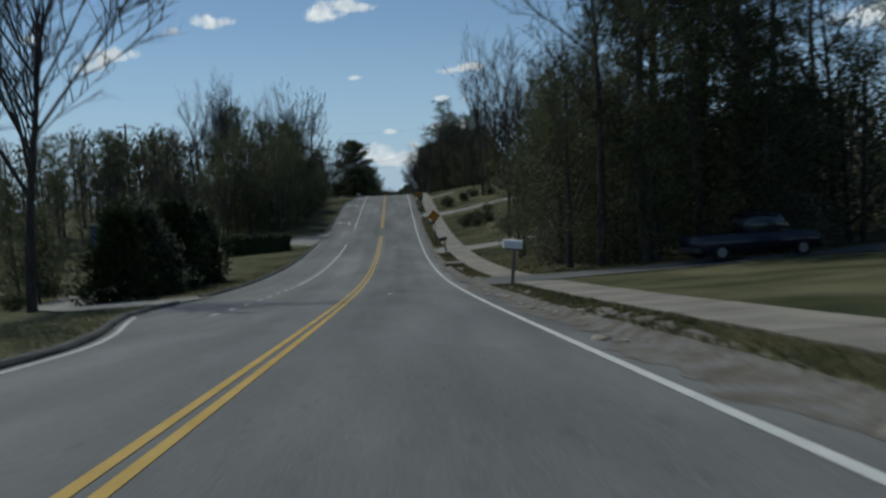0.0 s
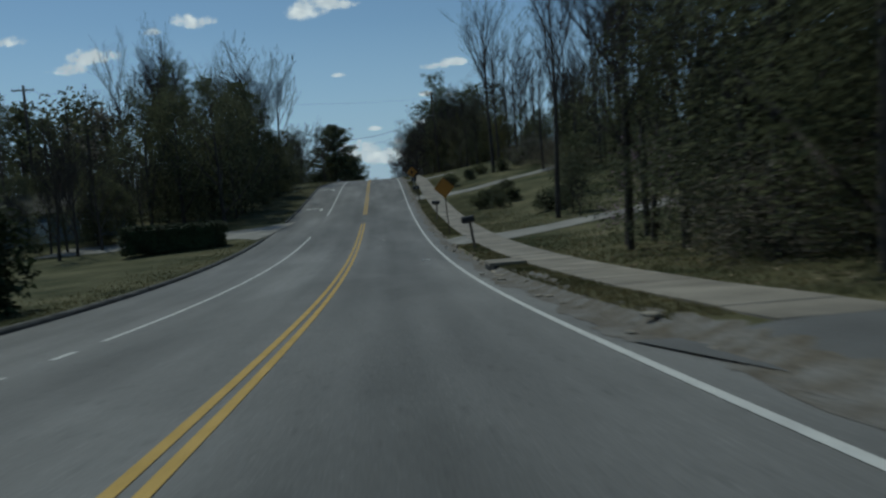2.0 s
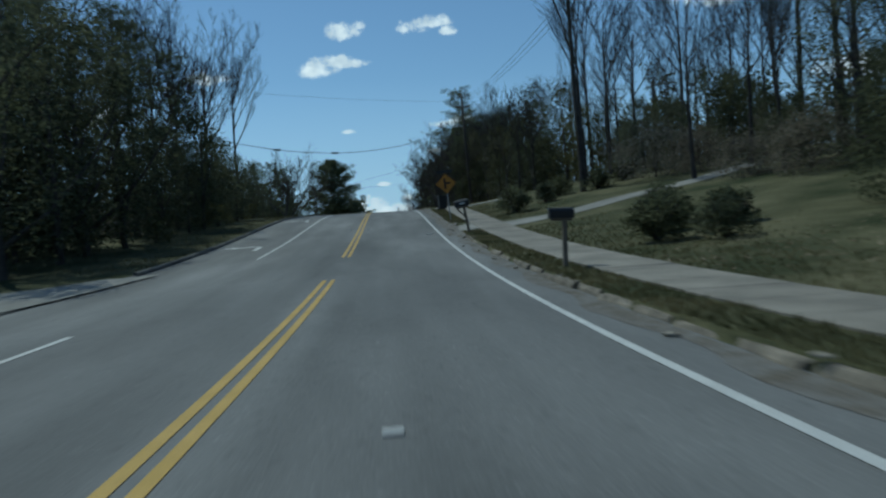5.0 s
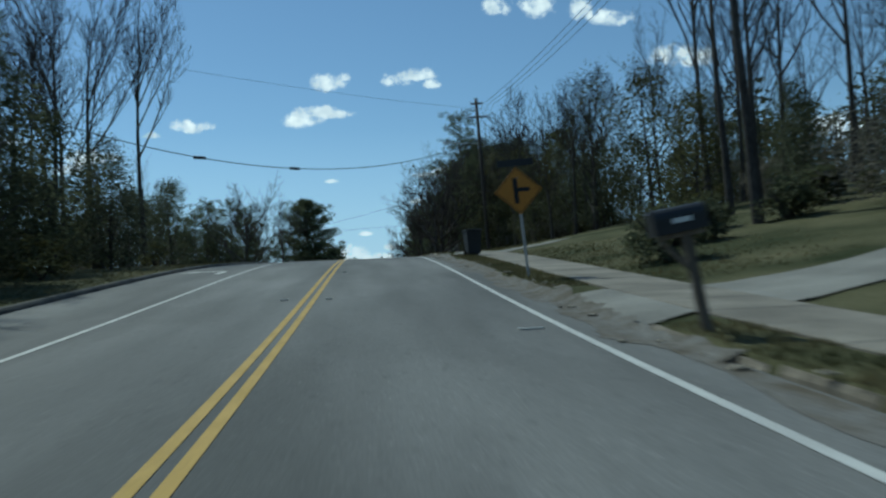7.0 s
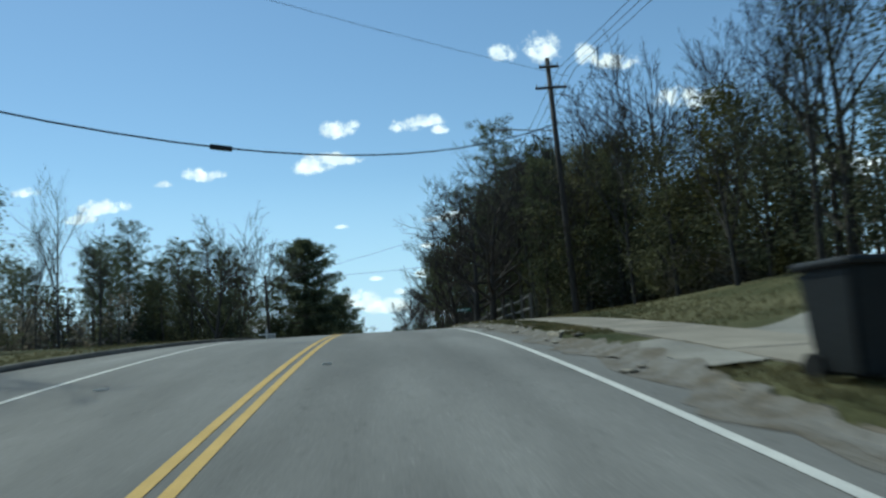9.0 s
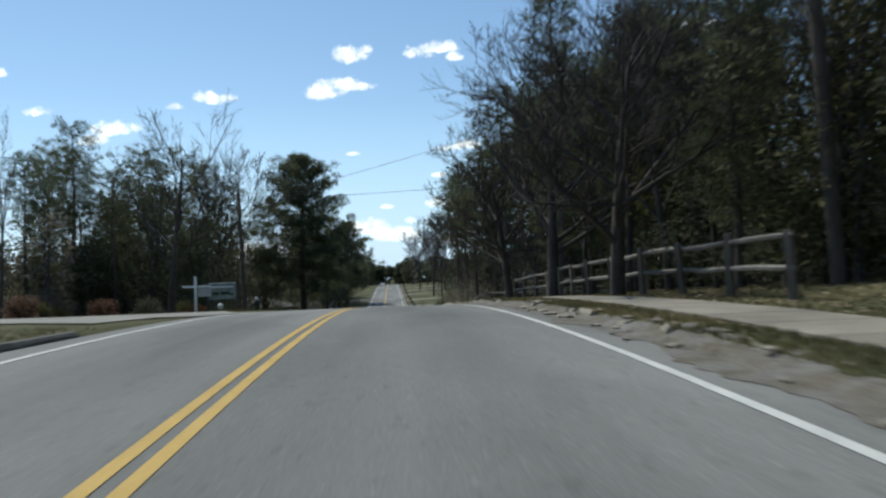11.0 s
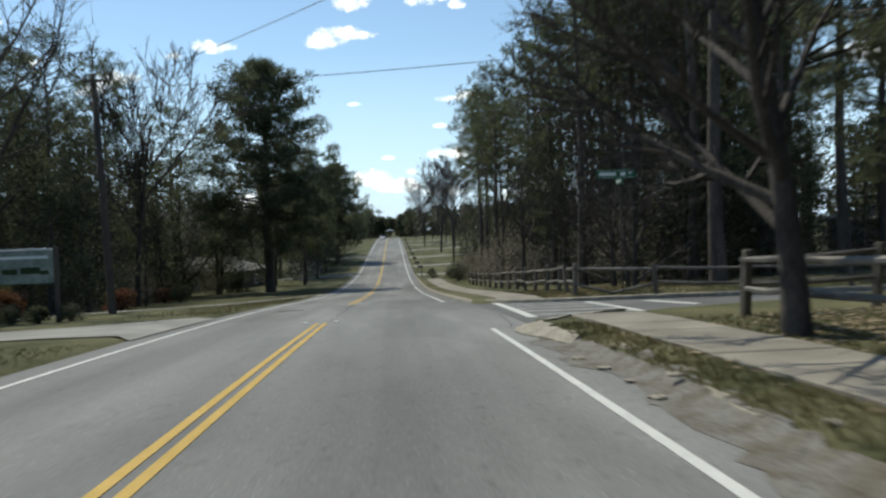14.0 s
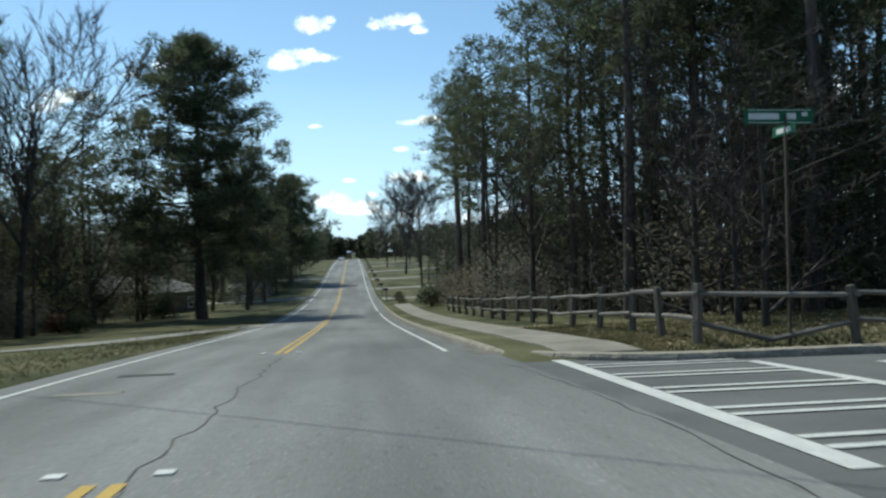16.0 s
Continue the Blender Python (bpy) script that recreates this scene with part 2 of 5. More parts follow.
M_BIN = paint("dark_plastic", (0.022, 0.024, 0.026), 0.55, 0.2, 20, 1.5, 0.15, spec=0.4)
M_STEEL = paint("galvanised_steel", (0.42, 0.42, 0.42), 0.5, 0.15, 30, 2, 0.1, metal=0.7)
M_SIGN = paint("sign_orange_yellow", (0.45, 0.2, 0.03), 0.55, 0.1, 12, 1.5, 0.05)
M_SIGNBACK = paint("sign_symbol_black", (0.015, 0.015, 0.015), 0.5, 0.1, 12, 1.5, 0.0)
M_GREEN = paint("street_sign_green", (0.02, 0.125, 0.06), 0.5, 0.1, 12, 2, 0.0)
M_WPAINT = paint("white_enamel", (0.72, 0.72, 0.7), 0.55, 0.08, 15, 2, 0.05)
M_WIRE = paint("cable_sheath", (0.03, 0.03, 0.032), 0.6, 0.1, 20, 2, 0.0)
M_GLASS = paint("dark_window_glass", (0.03, 0.035, 0.04), 0.08, 0.1, 2, 0.5, 0.0, spec=0.8)
M_ROOF = paint("roof_shingle", (0.125, 0.118, 0.112), 0.95, 0.25, 9, 1.0, 0.6, depth=0.03, stretch=(1, 1, 3))
M_DARKROOF = paint("dark_shingle", (0.06, 0.056, 0.052), 0.95, 0.25, 9, 1.0, 0.6, depth=0.03, stretch=(1, 1, 3))
M_SIDING = paint("tan_siding", (0.3, 0.27, 0.21), 0.8, 0.1, 12, 0.8, 0.2, stretch=(0.1, 0.1, 4))
M_BLUE = paint("blue_siding", (0.12, 0.17, 0.25), 0.8, 0.1, 12, 0.8, 0.2, stretch=(0.1, 0.1, 4))
M_BRICK = paint("red_brick_wall", (0.2, 0.1, 0.075), 0.9, 0.25, 14, 2.0, 0.5, stretch=(1, 1, 3))
M_DIMBRICK = paint("brown_brick_wall", (0.115, 0.085, 0.07), 0.9, 0.25, 14, 2.0, 0.5, stretch=(1, 1, 3))
M_CARBLUE = paint("dark_blue_car_paint", (0.012, 0.016, 0.03), 0.25, 0.1, 4, 0.8, 0.0, spec=0.6)
M_CARWHITE = paint("white_car_paint", (0.75, 0.75, 0.75), 0.25, 0.05, 4, 0.8, 0.0, spec=0.6)
M_TYRE = paint("tyre_rubber", (0.02, 0.02, 0.02), 0.85, 0.2, 20, 2, 0.2)


# ---- building helpers ----
def mesh_object(name, verts, faces, material, parent=None, smooth=False):
    me = bpy.data.meshes.new(name)
    me.from_pydata([tuple(v) for v in verts], [], faces)
    me.materials.append(material)
    if smooth:
        me.polygons.foreach_set("use_smooth", [True] * len(me.polygons))
    me.update()
    ob = new(name, me)
    if parent is not None:
        ob.parent = parent
    return ob


def part(name, bm, material, parent=None, label="", smooth=False):
    """Links a bmesh as one mesh object under a thing or a part."""
    me = bpy.data.meshes.new(name)
    bm.to_mesh(me)
    bm.free()
    me.materials.append(material)
    if smooth:
        me.polygons.foreach_set("use_smooth", [True] * len(me.polygons))
    ob = new(name, me)
    if parent is not None:
        ob.parent = parent
    return tagged(ob, label)


def box(size, at=(0, 0, 0), bevel=0.0, bm=None, turn=None, segments=2):
    """A bevelled box of that size, its centre at that place."""
    one = bmesh.new()
    bmesh.ops.create_cube(one, size=1)
    bmesh.ops.scale(one, vec=size, verts=one.verts)
    if bevel:
        bmesh.ops.bevel(one, geom=one.edges[:], offset=bevel, segments=segments, affect="EDGES", profile=0.6)
    m = Matrix.Translation(at) @ (turn.to_4x4() if turn else Matrix())
    bmesh.ops.transform(one, matrix=m, verts=one.verts)
    return merged(bm, one)


def merged(bm, one):
    if bm is None:
        return one
    me = bpy.data.meshes.new("tmp")
    one.to_mesh(me)
    one.free()
    bm.from_mesh(me)
    bpy.data.meshes.remove(me)
    return bm


def rod(a, b, r0, r1=None, n=10, bm=None):
    """A tapered rod from a to b."""
    a, b = Vector(a), Vector(b)
    one = bmesh.new()
    bmesh.ops.create_cone(one, cap_ends=True, segments=n, radius1=r0, radius2=r0 if r1 is None else r1, depth=(b - a).length)
    bmesh.ops.transform(one, matrix=Matrix.Translation((a + b) / 2) @ (b - a).to_track_quat("Z", "Y").to_matrix().to_4x4(), verts=one.verts)
    return merged(bm, one)


def tube(V, F, pts, radii, n):
    """Adds a tube through the points to the lists of vertices and faces."""
    base = len(V)
    for i, (p, r) in enumerate(zip(pts, radii)):
        d = (pts[min(i + 1, len(pts) - 1)] - pts[max(i - 1, 0)]).normalized()
        a = d.orthogonal().normalized()
        b = d.cross(a)
        for k in range(n):
            w = 2 * math.pi * k / n
            V.append(p + a * (r * math.cos(w)) + b * (r * math.sin(w)))
    for i in range(len(pts) - 1):
        for k in range(n):
            k2 = (k + 1) % n
            F.append((base + i * n + k, base + i * n + k2, base + (i + 1) * n + k2, base + (i + 1) * n + k))


def thing(name, at, label, category, group="", turn=0.0, kind=""):
    e = new(name)
    e.matrix_basis = pose(*at, 0, 0, turn)
    e.empty_display_size = 0.3
    return tagged(e, label, category, group, kind)


# ---- the lie of the land ----
KNOTS = [1.58, 0.78, -0.02, -0.82, -1.59, -2.27, -2.78, -3.03, -3.04, -2.78, -2.26, -1.52, -0.57, 0.48, 1.43, 2.11, 2.47, 2.49, 2.21, 1.8, 1.33, 0.72, 0.03, -0.66, -1.29, -1.82,
         -2.23, -2.51, -2.68, -2.74, -2.71, -2.61, -2.44, -2.22, -1.97, -1.7, -1.43, -1.18, -0.96, -0.77, -0.6, -0.46, -0.34, -0.23, -0.12, -0.04, 0.01, 0.02, -0.02, -0.13, -0.29, -0.51, -0.77, -1.05, -1.36, -1.67]


def road_z(y):
    """Height of the road along its length."""
    s = min(max((y + 20) / 10, 1), len(KNOTS) - 3.001)
    i = int(s)
    u = s - i
    a, b, c, d = KNOTS[i - 1:i + 3]
    return (a * (1 - u) ** 3 + b * (3 * u ** 3 - 6 * u * u + 4) + c * (-3 * u ** 3 + 3 * u * u + 3 * u + 1) + d * u ** 3) / 6


def ramp(v, a, b):
    t = min(max((v - a) / (b - a), 0), 1)
    return t * t * (3 - 2 * t)


def left_edge(y):
    """Where the asphalt ends on the left."""
    return -3.5 - 2.5 * ramp(y, 11, 24) + 2.3 * ramp(y, 116, 146) + 0.0


KERB = 4.6
DRIVES_R = [(26.2, 31.4), (58.8, 63.4), (95.7, 99.8), (119.0, 123.0)]  # drives that cross the kerb
SIDE_A, SIDE_B = 177.2, 187.9  # the side street


def in_drive(y, pad=0.0):
    return any(a - pad <= y <= b + pad for a, b in DRIVES_R)


def near_edge(x):
    """Where the near side of the side street begins."""
    d = max(x - 4.4, 0)
    return 177.85 + 1.3 * ramp(d, 0, 2.2) + 1.1 * ramp(d, 1.2, 7)


def land_z(x, y):
    """Height of the ground beside the road."""
    z = road_z(y)
    if x > KERB:
        step = 0.13
        if in_drive(y, 0.4):
            step *= ramp(x, KERB, KERB + 1.0)
        side = ramp(y, near_edge(x) - 0.35, near_edge(x) + 0.05) * (1 - ramp(y, SIDE_B, SIDE_B + 2.4))
        bank = 0.03 + 0.07 * ramp(y, 40, 60) + 0.06 * ramp(y, 78, 92) - 0.13 * ramp(y, 131, 156)
        d = max(x - 7.5, 0)
        rise = bank * (min(d, 20) - 1.5 * ramp(d, 0, 3) * 0.5 if d > 0 else 0) + 0.02 * max(d - 20, 0) * (1 - ramp(d, 60, 160))
        z += step * (1 - side) - 0.06 * side + max(rise, 0) * (1 - side)
        if side:
            return z - 0.005 * max(x - 4.4, 0) * side
    else:
        d = max(left_edge(y) - x, 0)
        fall = -0.045 + 0.05 * ramp(y, 80, 100) - 0.02 * ramp(y, 150, 175) - 0.02 * ramp(y, 195, 225)
        z += 0.06 * ramp(d, 0, 0.4) + fall * min(d, 22)
    return z + 0.05 * math.sin(0.7 * x + 0.3 * y) * ramp(abs(x), 8, 16)


def ribbon(name, rows, material, lift=0.02, columns=6, ground=None, parent=None):
    """A sheet that lies on the ground between pairs of points (left, right), row by row."""
    V, F = [], []
    f = ground or land_z
    for (ax, ay), (bx, by) in rows:
        for c in range(columns):
            t = c / (columns - 1)
            x, y = ax + (bx - ax) * t, ay + (by - ay) * t
            V.append((x, y, f(x, y) + lift))
    for r in range(len(rows) - 1):
        for c in range(columns - 1):
            k = r * columns + c
            F.append((k, k + 1, k + columns + 1, k + columns))
    ob = mesh_object(name, V, F, material, parent)
    return ob
# ---- ground, road ----
def steps(a, b, d):
    n = max(1, round((b - a) / d))
    return [a + (b - a) * i / n for i in range(n)]


LEFT_OFF = [0.06, 0.16, 0.6, 1.2, 2, 3, 4.2, 5.6, 7.2, 9, 11, 13.5, 16.5, 20, 25, 32, 42, 58, 85, 130, 210, 340, 520]
RIGHT_AT = [4.62, 4.74, 5.1, 5.6, 6.3, 7.0, 7.5, 8.2, 9, 10, 11.2, 12.6, 14.2, 16, 18, 20.5, 23.5, 28, 34, 43, 58, 85, 130, 210, 340, 520]
ROWS = steps(-120, -10, 8) + steps(-10, 170, 0.8) + steps(170, 196, 0.4) + steps(196, 300, 1.2) + steps(300, 540, 5) + steps(540, 1500, 60) + [1500]
V, F = [], []
for y in ROWS:
    e = left_edge(y)
    cols = [e - o for o in reversed(LEFT_OFF)] + [e + 0.3, 0.0, 4.2] + RIGHT_AT
    for x in cols:
        under = e - 0.1 < x < KERB + 0.1
        V.append((x, y, (road_z(y) - 0.09) if under else land_z(x, y)))
NC = len(LEFT_OFF) + 3 + len(RIGHT_AT)
for r in range(len(ROWS) - 1):
    for c in range(NC - 1):
        k = r * NC + c
        F.append((k, k + 1, k + NC + 1, k + NC))
tagged(mesh_object("ground", V, F, M_GRASS, smooth=True), "patchy green and tan winter lawn over rolling ground", "ground", kind="structure")


def road_lift(x, y):
    return road_z(y) + 0.02 * (1 - (x / 4.6) ** 2)


road_rows = steps(-60, 300, 1.0) + steps(300, 530, 4) + [530]
tagged(ribbon("road", [((left_edge(y), y), (KERB + 0.03, y)) for y in road_rows], M_ASPHALT, 0.0, 9, road_lift), "grey weathered asphalt two-lane road with faded patches", "road", kind="structure")


def stripe(name, x, w, y0, y1, material, label, bend=None):
    rows = [((x - w / 2 + (bend(y) if bend else 0), y), (x + w / 2 + (bend(y) if bend else 0), y)) for y in steps(y0, y1, 1.5) + [y1]]
    return tagged(ribbon(name, rows, material, 0.006, 2, road_lift), label, "road marking", kind="structure")


YB = [(-60, 79.3), (86.6, 180.7), (193.5, 236), (240, 330), (334, 520)]
for a, b in YB:
    for x in (-0.1, 0.1):
        stripe("yellow_line", x, 0.105, a, b, M_YELLOW, "worn yellow centre line painted on the asphalt")
for a, b in [(-60, 177.1), (192.4, 236), (240, 520)]:
    stripe("edge_line", 3.75, 0.11, a, b, M_WHITE, "worn white edge line painted on the asphalt")
stripe("edge_line", -3.12, 0.1, 36.2, 72.4, M_WHITE, "white lane line painted on the asphalt")
stripe("edge_line", -3.12, 0.1, 88.2, 520, M_WHITE, "white edge line painted on the asphalt")
stripe("edge_line", -3.3, 0.1, -60, 21, M_WHITE, "white edge line painted on the asphalt", lambda y: left_edge(y) + 0.28 + 3.22)
for y in [19.6 + 2.1 * i for i in range(8)]:
    stripe("lane_dash", -3.12, 0.1, y, y + 0.75, M_WHITE, "short white lane dash painted on the asphalt")
# turn arrows on the far lane
def lane_arrow(x0, y0):
    pts = [(0.46, -1.5), (0.66, -1.5), (0.66, 0.1), (0.46, 0.2), (0.3, 0.68), (0.3, 0.34), (-0.5, 0.68), (-0.5, 0.34), (-0.5, 0.95), (-1.15, 0.52), (-0.5, 0.09)]
    V = [(x0 + x, y0 + y, road_lift(x0 + x, y0 + y) + 0.006) for x, y in pts]
    tagged(mesh_object("lane_arrow", V, [(0, 1, 2, 3), (3, 2, 4, 5), (5, 4, 6, 7), (8, 9, 10)], M_WHITE), "white turn arrow painted on the asphalt", "road marking", kind="structure")


for y in (94.2, 114.6):
    lane_arrow(-4.55, y)
# pale raised markers on the lane
for x, y in [(1.3, 25.6), (2.95, 52.6), (1.4, 66), (3.3, 96.0), (0.45, 110.5), (-0.5, 101.8), (0.4, 101.6), (-2.2, 121), (0.55, 122.6), (-0.44, 181.0), (0.34, 180.95), (-0.42, 193.8), (0.4, 193.7)]:
    m = box((0.34 if x > 2.5 else 0.14, 0.12, 0.022), (x, y, road_lift(x, y) + 0.009), 0.006)
    tagged(part("road_marker", m, M_WHITE), "small pale raised road marker on the asphalt", "road marker", "road markers", kind="structure")

# the crossing over the side street
def paint_quad(name, pts, label, lift=0.008):
    V = [(x, y, side_z(x, y) + lift) for x, y in pts]
    return tagged(mesh_object(name, V, [(0, 1, 2, 3)], M_WHITE), label, "road marking", kind="structure")


def side_z(x, y):
    return road_z(y) + 0.0 - 0.005 * max(x - 4.4, 0)


rows = []
for x in steps(4.4, 90, 0.8) + [90]:
    flare = 3.4 * (1 - min((x - 4.4) / 3.4, 1)) ** 2
    rows.append(((x, near_edge(x) - 0.1 - 0.5 * (1 - min((x - 4.4) / 0.8, 1))), (x, SIDE_B + flare)))
tagged(ribbon("side_street", rows, M_SIDE, 0.0, 14, side_z), "dark grey asphalt side street with a crossing", "road", kind="structure")
def cross_stripe(name, x, w, y0, y1, label):
    rows = [((x - w / 2 + 0.03 * (y - y0), y), (x + w / 2 + 0.03 * (y - y0), y)) for y in steps(y0, y1, 0.5) + [y1]]
    return tagged(ribbon(name, rows, M_WHITE, 0.01, 2, side_z), label, "road marking", kind="structure")


cross_stripe("crossing_line", 5.1, 0.26, 180.0, 189.3, "broad white crossing line across the side street")
cross_stripe("crossing_line", 8.05, 0.24, 180.3, 187.4, "broad white crossing line across the side street")
for y in (180.6, 182.2, 183.9, 185.6, 187.2):
    for o in (0, 0.42):
        xa, xb = 5.22 + 0.03 * (y + o - 179.4), 7.95 + 0.03 * (y + o - 180.3)
        paint_quad("crossing_bar", [(xa, y + o), (xb, y + o + 0.1), (xb, y + o + 0.24), (xa, y + o + 0.14)], "thin white crossing bar between the crossing lines", 0.014)
paint_quad("stop_line", [(9.9, 186.6), (10.3, 186.7), (10.7, 183.4), (10.3, 183.3)], "white stop line on the side street")

# cracks in the old asphalt
def crack(name, pts, w):
    V, F = [], []
    for i, (x, y) in enumerate(pts):
        j = 0.5 + random.random()
        V += [(x - w * j, y, road_lift(x, y) + 0.003), (x + w * j, y + 0.01, road_lift(x, y) + 0.003)]
        if i:
            k = 2 * i
            F.append((k - 2, k - 1, k + 1, k))
    tagged(mesh_object(name, V, F, M_TAR_SHADE), "thin dark crack in the asphalt", "crack", kind="structure")


crack("road_crack", [(0.12 + 0.09 * random.uniform(-1, 1), 176.4 + 0.4 * i) for i in range(42)], 0.009)
crack("road_crack", [(4.15 + 0.05 * random.uniform(-1, 1) + 0.4 * math.sin(i * 0.1), 177 + 0.45 * i) for i in range(28)], 0.008)
crack("road_crack", [(-4.0 + 0.4 * i, 153.3 + 0.12 * random.uniform(-1, 1) + 0.03 * i) for i in range(12)], 0.02)
for x, y in [(-1.95, 186.35), (-1.85, 189.0)]:
    m = box((0.9, 0.22, 0.016), (x, y, road_lift(x, y) + 0.004), 0.004)
    tagged(part("road_patch", m, M_TAR_SHADE if y > 187 else M_CONC), "small patch in the asphalt", "patch", kind="structure")

# grit in the gutter, kerbs and the walk
rows = [((KERB - 0.42 + 0.12 * math.sin(y * 1.3) + 0.1 * random.random(), y), (KERB - 0.02, y)) for y in steps(-30, 174.5, 0.7)]
tagged(ribbon("gutter_grit", rows, M_SAND, 0.004, 3, road_lift), "sandy grit and broken concrete along the gutter", "gutter", kind="structure")
rows = [((KERB - 0.4 + 0.12 * math.sin(y * 1.3) + 0.1 * random.random(), y), (KERB - 0.02, y)) for y in steps(191, 250, 0.7)]
tagged(ribbon("gutter_grit", rows, M_SAND, 0.004, 3, road_lift), "sandy grit along the gutter", "gutter", kind="structure")


def kerb_piece(parent, a, b, material, h=0.15, w=0.17, seed=0):
    """One length of kerb from a to b (plan points), its top edges rounded and chipped."""
    rnd = random.Random(seed)
    a, b = Vector((*a, 0)), Vector((*b, 0))
    d = (b - a).normalized()
    s = Vector((d.y, -d.x, 0))
    V, F = [], []
    n = 4
    for i in range(n + 1):
        p = a + d * ((b - a).length - 0.012) * i / n
        z = road_z(p.y)
        c1, c2 = rnd.uniform(0, 0.035), rnd.uniform(0, 0.03)
        for off, up in ((-0.02, -0.1), (c1 * 0.6, h - 0.045 - c1), (0.03 + c1, h - c2 * 0.5), (w, h), (w + 0.02, -0.1)):
            V.append(p + s * off + Vector((0, 0, z + up)))
    for i in range(n):
        for k in range(4):
            o = i * 5 + k
            F.append((o, o + 1, o + 6, o + 5))
    F += [(4, 3, 2, 1, 0), tuple(n * 5 + k for k in range(5))]
    return mesh_object("kerb_stone", V, F, material, parent)


def kerb_line(label, pts, material, gaps=(), h=0.15, piece=3.0, broken=0.0, w=0.17):
    k = tagged(new("kerb"), label, "kerb", kind="structure")
    for (x0, y0), (x1, y1) in zip(pts, pts[1:]):
        n = max(1, round(math.hypot(x1 - x0, y1 - y0) / piece))
        for i in range(n):
            p = (x0 + (x1 - x0) * i / n, y0 + (y1 - y0) * i / n)
            q = (x0 + (x1 - x0) * (i + 1) / n, y0 + (y1 - y0) * (i + 1) / n)
            mid = (p[1] + q[1]) / 2
            low = any(g0 < mid < g1 for g0, g1 in gaps)
            r = random.Random(int(mid * 53 + p[0] * 11))
            if mid < 174 and r.random() < broken:
                continue
            if broken:
                j = r.uniform(-0.08, 0.08)
                p, q = (p[0] + j, p[1]), (q[0] + r.uniform(-0.1, 0.1), q[1] - r.uniform(0, 0.4))
            kerb_piece(k, p, q, material, 0.03 if low else h * (r.uniform(0.4, 1) if broken else 1), w=w, seed=int(mid * 7 + p[0]))
    return k


def arc(cx, cy, r, a0, a1, n):
    return [(cx + r * math.cos(radians(a0 + (a1 - a0) * i / n)), cy + r * math.sin(radians(a0 + (a1 - a0) * i / n))) for i in range(n + 1)]


near_turn = [(7.05, 179.62)] + [(x, near_edge(x) - 0.12) for x in (8, 9.5, 11.5, 14, 17, 20)]
far_turn = [(20, 187.9)] + arc(KERB + 3.4, 191.3, 3.4, 270, 180, 7) + [(KERB, 260)]
kerb_line("low broken concrete kerb beside the first lawn", [(KERB, y) for y in steps(-30, 46, 3)] + [(KERB, 46)], M_KERB, DRIVES_R, h=0.1, piece=1.0, broken=0.4)
kerb_line("pale crumbling concrete kerb along the road", [(KERB, y) for y in steps(46, 94, 3)] + [(KERB, 94)], M_KERB, DRIVES_R, piece=1.5, broken=0.08)
kerb_line("low broken concrete kerb sunk in grit", [(KERB + 0.03 * math.sin(y), y) for y in steps(94, 123, 1.4)] + [(KERB, 123)], M_KERB, DRIVES_R, h=0.1, piece=1.0, broken=0.42)
kerb_line("pale crumbled concrete kerb between grit and grass", [(KERB + 0.04 + 0.06 * math.sin(y), y) for y in steps(123.4, 173.8, 1.4)] + [(KERB, 173.8)], M_CORNER, DRIVES_R, h=0.165, piece=0.7, broken=0.34, w=0.3)
rows = [((KERB - 0.3 + 0.12 * math.sin(y * 0.9) + 0.13 * math.sin(y * 2.3) - 0.22 * random.random(), y), (KERB + 0.05 + 0.1 * math.sin(y * 0.63 + 1) + 0.2 * random.random(), y)) for y in steps(93, 176.8, 0.25)]
first = [((KERB - 0.36 + 0.14 * math.sin(y * 0.7) + 0.1 * math.sin(y * 2.1) - 0.22 * random.random(), y), (KERB + 0.12 + 0.1 * math.sin(y * 0.63 + 1) + 0.2 * random.random(), y)) for y in steps(-12, 46, 0.25)]
for rows in (first, rows):
  tagged(ribbon("washed_grit", rows, M_SAND, 0.006, 6, lambda x, y: (road_lift(x, y) if x < KERB - 0.1 else road_z(y) + 0.02 + 0.4 * (x - KERB + 0.1)) + 0.003 * noise.noise(Vector((x * 4, y * 4, 0)))), "sandy grit washed over the sunken kerb", "gutter", kind="structure")
rr = random.Random(71)
for i in range(150):
    y = rr.choice((rr.uniform(3, 48), rr.uniform(48, 120), rr.uniform(123, 174), rr.uniform(123, 174)))
    x = KERB + rr.gauss(-0.1, 0.22)
    s = rr.uniform(0.04, 0.1) if i % 5 else rr.uniform(0.1, 0.16)
    bm = bmesh.new()
    bmesh.ops.create_icosphere(bm, subdivisions=1, radius=s)
    for v in bm.verts:
        v.co = Vector((v.co.x * rr.uniform(0.7, 1.3), v.co.y * rr.uniform(0.8, 1.4), v.co.z * rr.uniform(0.2, 0.4)))
    ob = part("rubble", bm, M_CORNER)
    ob.location = (x, y, max(road_z(y), land_z(x, y) if x > KERB else -99) + 0.025)
    ob.rotation_euler = (0, 0, rr.uniform(0, 6))
    tagged(ob, "broken lump of pale concrete in the gutter", "rubble", "rubble in the gutter")
kerb_line("pale worn concrete kerb along the side street", near_turn, M_CORNER, h=0.05, piece=0.9, w=0.4)


